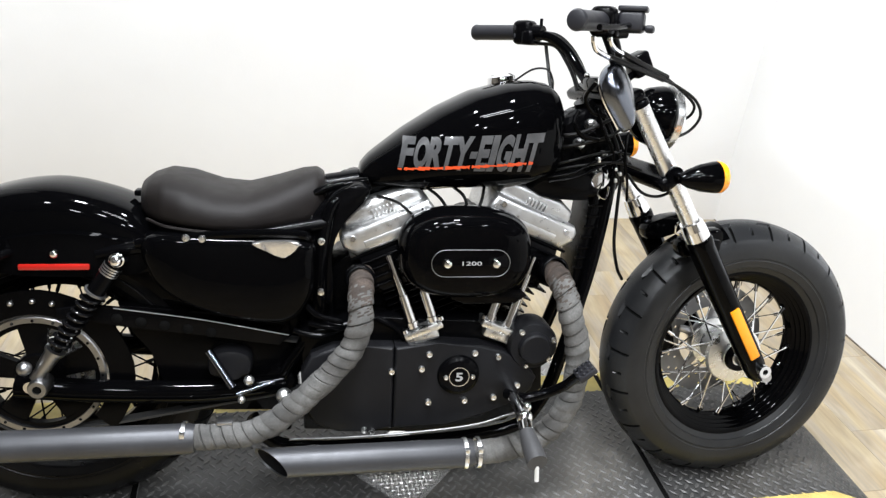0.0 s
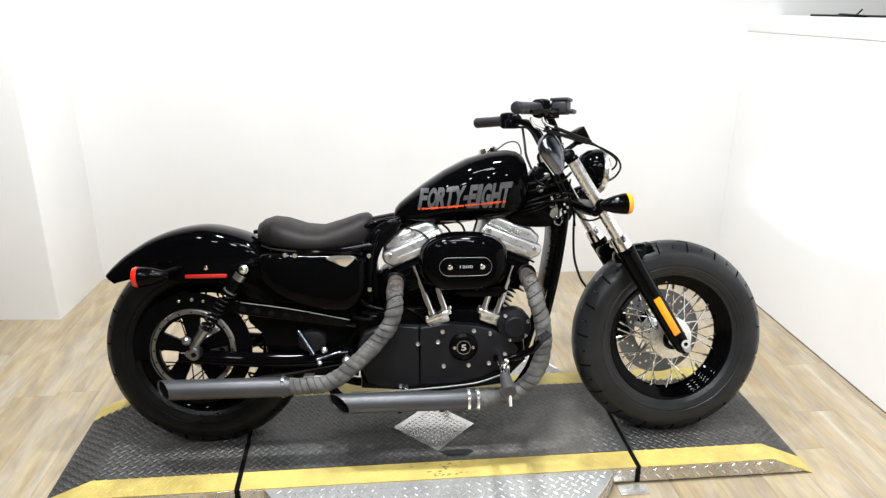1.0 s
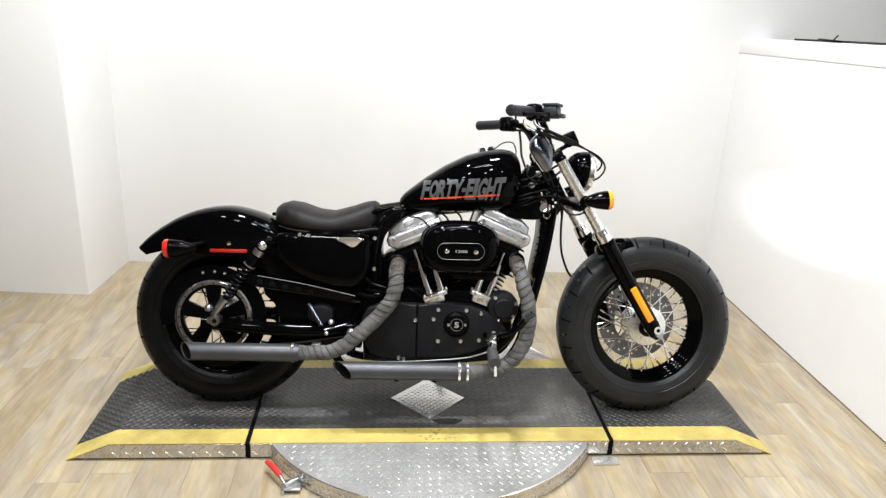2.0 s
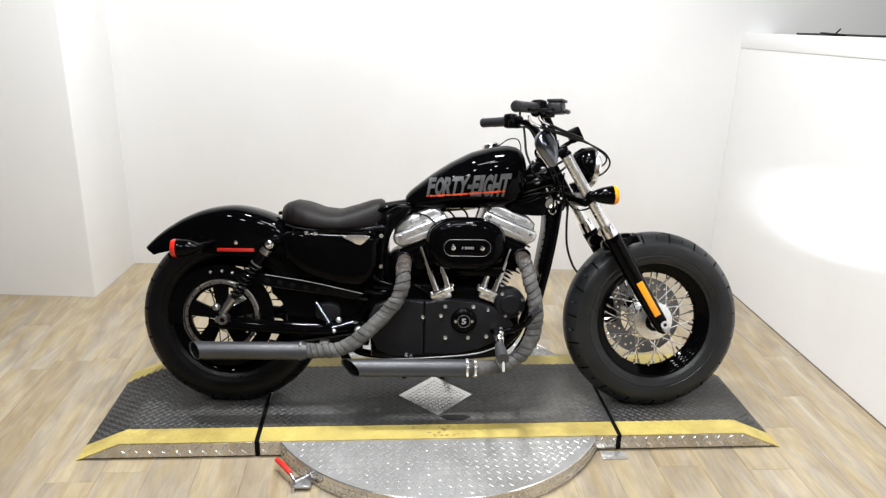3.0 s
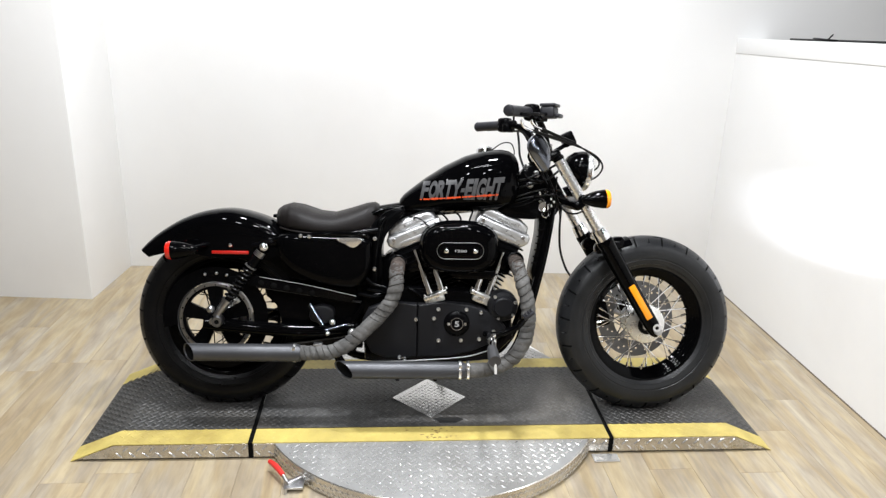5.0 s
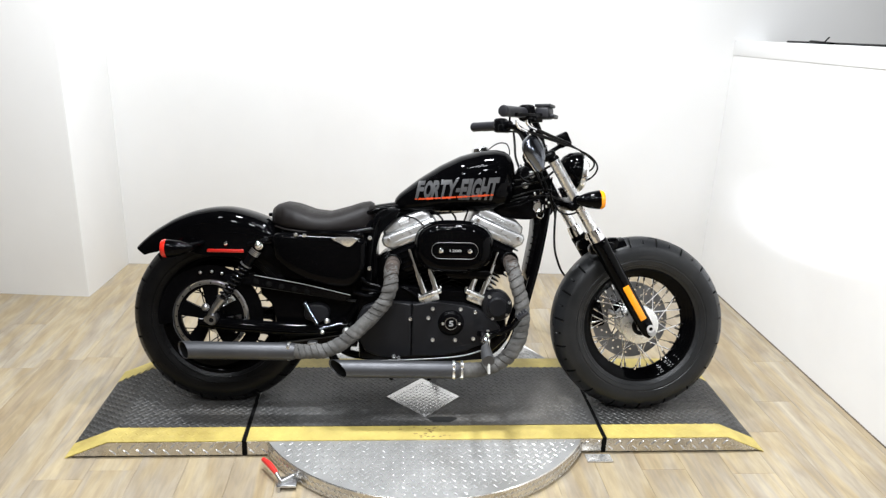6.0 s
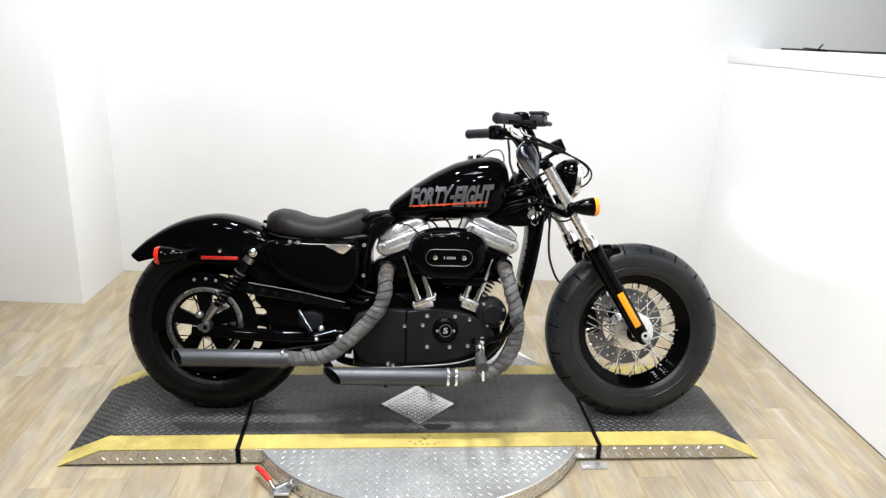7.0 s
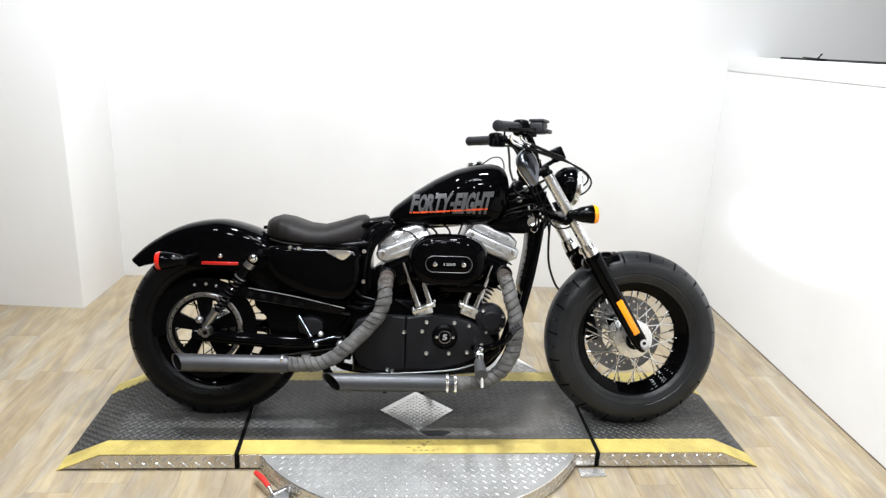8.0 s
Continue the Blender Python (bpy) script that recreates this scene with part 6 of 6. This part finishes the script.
box(bm, (0.478, 0.03, 0.966), (0.044, 0.05, 0.05), 0.006, q, 3)
rod(bm, (0.472, 0.03, 0.946), (0.42, 0.01, 0.915), 0.008, seg=10)
part("speedometer", bm, M_SATIN, bike, "black speedometer seen from its side")
bm = bmesh.new()
rod(bm, (0.31, 0.21, 1.01), (0.31, 0.21, 1.06), 0.004)
part("clutch_adjuster", bm, M_SATIN, bike)

# cables and hoses
CABLES = (
    ([(0.455, -0.15, 0.944), (0.51, -0.12, 0.927), (0.562, -0.1, 0.9), (0.583, -0.09, 0.866), (0.565, -0.08, 0.832), (0.52, -0.07, 0.81)], 0.0032, M_CABLE),
    ([(0.466, -0.14, 0.948), (0.53, -0.1, 0.917), (0.57, -0.08, 0.89), (0.572, -0.07, 0.868), (0.555, -0.06, 0.853), (0.513, -0.06, 0.843)], 0.0032, M_CABLE),
    ([(0.265, -0.25, 1.018), (0.268, -0.248, 1.006), (0.278, -0.243, 0.993), (0.31, -0.23, 0.981)], 0.005, M_CHROME),
    ([(0.305, -0.232, 0.983), (0.367, -0.2, 0.967), (0.42, -0.168, 0.954), (0.46, -0.148, 0.943)], 0.0058, M_CABLE),
    ([(0.3, -0.24, 1.018), (0.304, -0.238, 1.008), (0.316, -0.23, 0.998), (0.343, -0.21, 0.989)], 0.005, M_CHROME),
    ([(0.338, -0.213, 0.991), (0.399, -0.18, 0.97), (0.44, -0.155, 0.957), (0.472, -0.138, 0.947)], 0.0058, M_CABLE),
    ([(0.26, -0.04, 0.81), (0.32, -0.07, 0.82), (0.38, -0.08, 0.85), (0.42, -0.06, 0.87)], 0.004, M_CABLE),
    ([(0.27, -0.04, 0.78), (0.33, -0.075, 0.8), (0.39, -0.085, 0.82), (0.43, -0.07, 0.85)], 0.004, M_CABLE),
    ([(0.36, -0.06, 0.87), (0.38, -0.085, 0.82), (0.4, -0.09, 0.77), (0.42, -0.08, 0.72)], 0.0035, M_CABLE),
    ([(0.375, -0.06, 0.87), (0.395, -0.085, 0.82), (0.415, -0.09, 0.77), (0.43, -0.08, 0.72)], 0.0035, M_CABLE),
    ([(0.46, 0.0, 0.72), (0.455, -0.01, 0.64), (0.462, 0.0, 0.56), (0.49, 0.03, 0.49), (0.52, 0.06, 0.45)], 0.0042, M_CABLE),
    ([(0.318, 0.2, 1.0), (0.322, 0.18, 0.95), (0.322, 0.14, 0.9), (0.332, 0.08, 0.85)], 0.0045, M_CABLE),
    ([(0.35, 0.16, 0.985), (0.375, 0.14, 0.93), (0.38, 0.1, 0.88)], 0.005, M_CABLE),
    ([(0.3, 0.2, 1.024), (0.335, 0.16, 1.018), (0.365, 0.125, 0.985), (0.388, 0.09, 0.93), (0.39, 0.06, 0.88)], 0.0034, M_CABLE),
    ([(0.3, 0.2, 0.998), (0.33, 0.16, 0.993), (0.35, 0.12, 0.955), (0.362, 0.09, 0.915), (0.365, 0.06, 0.87)], 0.0042, M_CABLE),
    ([(0.25, -0.05, 0.74), (0.31, -0.08, 0.765), (0.38, -0.09, 0.785), (0.44, -0.08, 0.78)], 0.003, M_CABLE),
    ([(0.25, -0.05, 0.73), (0.32, -0.09, 0.755), (0.4, -0.1, 0.765), (0.46, -0.1, 0.75)], 0.003, M_CABLE),
    ([(0.43, -0.1, 0.74), (0.445, -0.14, 0.712), (0.475, -0.15, 0.704), (0.505, -0.15, 0.715), (0.52, -0.13, 0.74)], 0.0032, M_CABLE),
    ([(0.262, -0.08, 0.728), (0.31, -0.1, 0.742), (0.36, -0.1, 0.77), (0.41, -0.1, 0.79)], 0.0028, M_SATIN),
    ([(0.265, -0.08, 0.718), (0.315, -0.1, 0.732), (0.37, -0.1, 0.757), (0.42, -0.1, 0.775)], 0.0028, M_SATIN),
    ([(0.345, -0.095, 0.88), (0.365, -0.1, 0.83), (0.395, -0.1, 0.78), (0.4, -0.095, 0.7)], 0.0035, M_SATIN),
    ([(0.42, -0.1, 0.83), (0.415, -0.11, 0.78), (0.43, -0.1, 0.73), (0.44, -0.09, 0.68)], 0.003, M_SATIN),
    ([(0.31, -0.09, 0.87), (0.3, -0.1, 0.845), (0.32, -0.1, 0.82), (0.36, -0.09, 0.81)], 0.0045, M_SATIN),
    ([(0.33, -0.12, 0.93), (0.315, -0.11, 0.9), (0.335, -0.1, 0.87), (0.37, -0.09, 0.86)], 0.0045, M_SATIN),
    ([(-0.1, -0.06, 0.68), (-0.06, -0.09, 0.672), (-0.03, -0.1, 0.65)], 0.003, M_CABLE),
    ([(0.0, -0.05, 0.7), (0.03, -0.08, 0.68), (0.05, -0.09, 0.65)], 0.0035, M_CABLE),
    ([(0.06, -0.05, 0.7), (0.08, -0.08, 0.685), (0.09, -0.09, 0.655)], 0.0035, M_CABLE),
    ([(0.13, -0.05, 0.7), (0.12, -0.08, 0.68), (0.11, -0.09, 0.655)], 0.0035, M_CABLE),
    ([(0.386, -0.075, 0.716), (0.374, -0.085, 0.694), (0.392, -0.085, 0.684), (0.402, -0.075, 0.708)], 0.002, M_CHROME),
)
for pts, r, material in CABLES:
    tube_part("cable", pts, r, material, bike, "", 8, 8)

# the front end stands turned a little to its left
STEERED = Matrix.Translation((0.0, -0.018, 0.0)) @ Matrix.Translation(FW) @ Matrix.Rotation(radians(3.0), 4, Vector((-0.5945, 0, 1))) @ Matrix.Translation(-FW)
FRONT_END = {"front_wheel", "front_fender", "front_axle", "front_caliper", "fork_leg", "triple_clamp", "mirror", "headlamp", "front_signal_stalk", "riser", "bar_clamp", "handlebar",
             "hand_grip", "switch_housing", "hand_lever", "brake_reservoir", "speedometer", "clutch_adjuster", "bar_cable"}
for ob in bike.children:
    if ob.name.split(".")[0] in FRONT_END:
        ob.matrix_basis = STEERED @ ob.matrix_basis

# ---- small things on the partition ledge ----
bm = bmesh.new()
ledge_z = lambda y: 1.331 + (BACK_Y - y) * 0.084 / (BACK_Y + 1.0)
sweep(bm, smoothed([(HALF_X + dx, y, ledge_z(y) + 0.0045) for dx, y in ((0.05, 1.0), (0.06, 0.72), (0.07, 0.55), (0.055, 0.4), (0.07, 0.2), (0.06, -0.1), (0.07, -0.6))], 8), 0.0045, 8)
tagged(part("ledge_cable", bm, M_CABLE), "black cable lying along the partition ledge", "cable")
bm = bmesh.new()
box(bm, (HALF_X + 0.03, 0.68, ledge_z(0.68) + 0.006), (0.025, 0.16, 0.012), 0.004)
rod(bm, (HALF_X + 0.03, 0.66, ledge_z(0.66) + 0.008), (HALF_X + 0.03, 0.63, ledge_z(0.66) + 0.03), 0.003)
tagged(part("ledge_clip", bm, M_SATIN), "small black clamp lying on the partition ledge", "clamp")

# ---- floor ----
slab("floor", (-4.0, -4.5, -0.08), (4.6, 1.7, -0.004), M_GRIME, "dark joints under the plank floor", "floor", 0.0)
floor = bpy.data.objects["floor"]
floor["label"] = "oak-look vinyl plank floor with mixed tan and grey tones"
PW, PL = 0.152, 1.22
meshes = {}
rnd = random.Random(11)
columns = [-4.0 + k * PW for k in range(56)]
for x0 in columns:
    y = -4.5 - rnd.uniform(0, PL)
    stop = 1.62
    while y < stop:
        a, b = max(y, -4.5), min(y + PL, stop)
        y += PL
        if b - a < 0.02:
            continue
        key = round(b - a, 3)
        if key not in meshes:
            bm = bmesh.new()
            h, l = PW / 2 - 0.0003, (b - a) / 2 - 0.0003
            loft(bm, [[(-h, -l, -0.006), (h, -l, -0.006), (h, l, -0.006), (-h, l, -0.006)], [(-h, -l, -0.0006), (h, -l, -0.0006), (h, l, -0.0006), (-h, l, -0.0006)],
                      [(-h + 0.0005, -l + 0.0005, 0), (h - 0.0005, -l + 0.0005, 0), (h - 0.0005, l - 0.0005, 0), (-h + 0.0005, l - 0.0005, 0)]])
            meshes[key] = o = part("plank", bm, M_WOOD, floor, "", 0)
        else:
            o = shared("plank", meshes[key], Matrix.Identity(4), floor)
        o.location = (x0 + PW / 2, (a + b) / 2, 0)
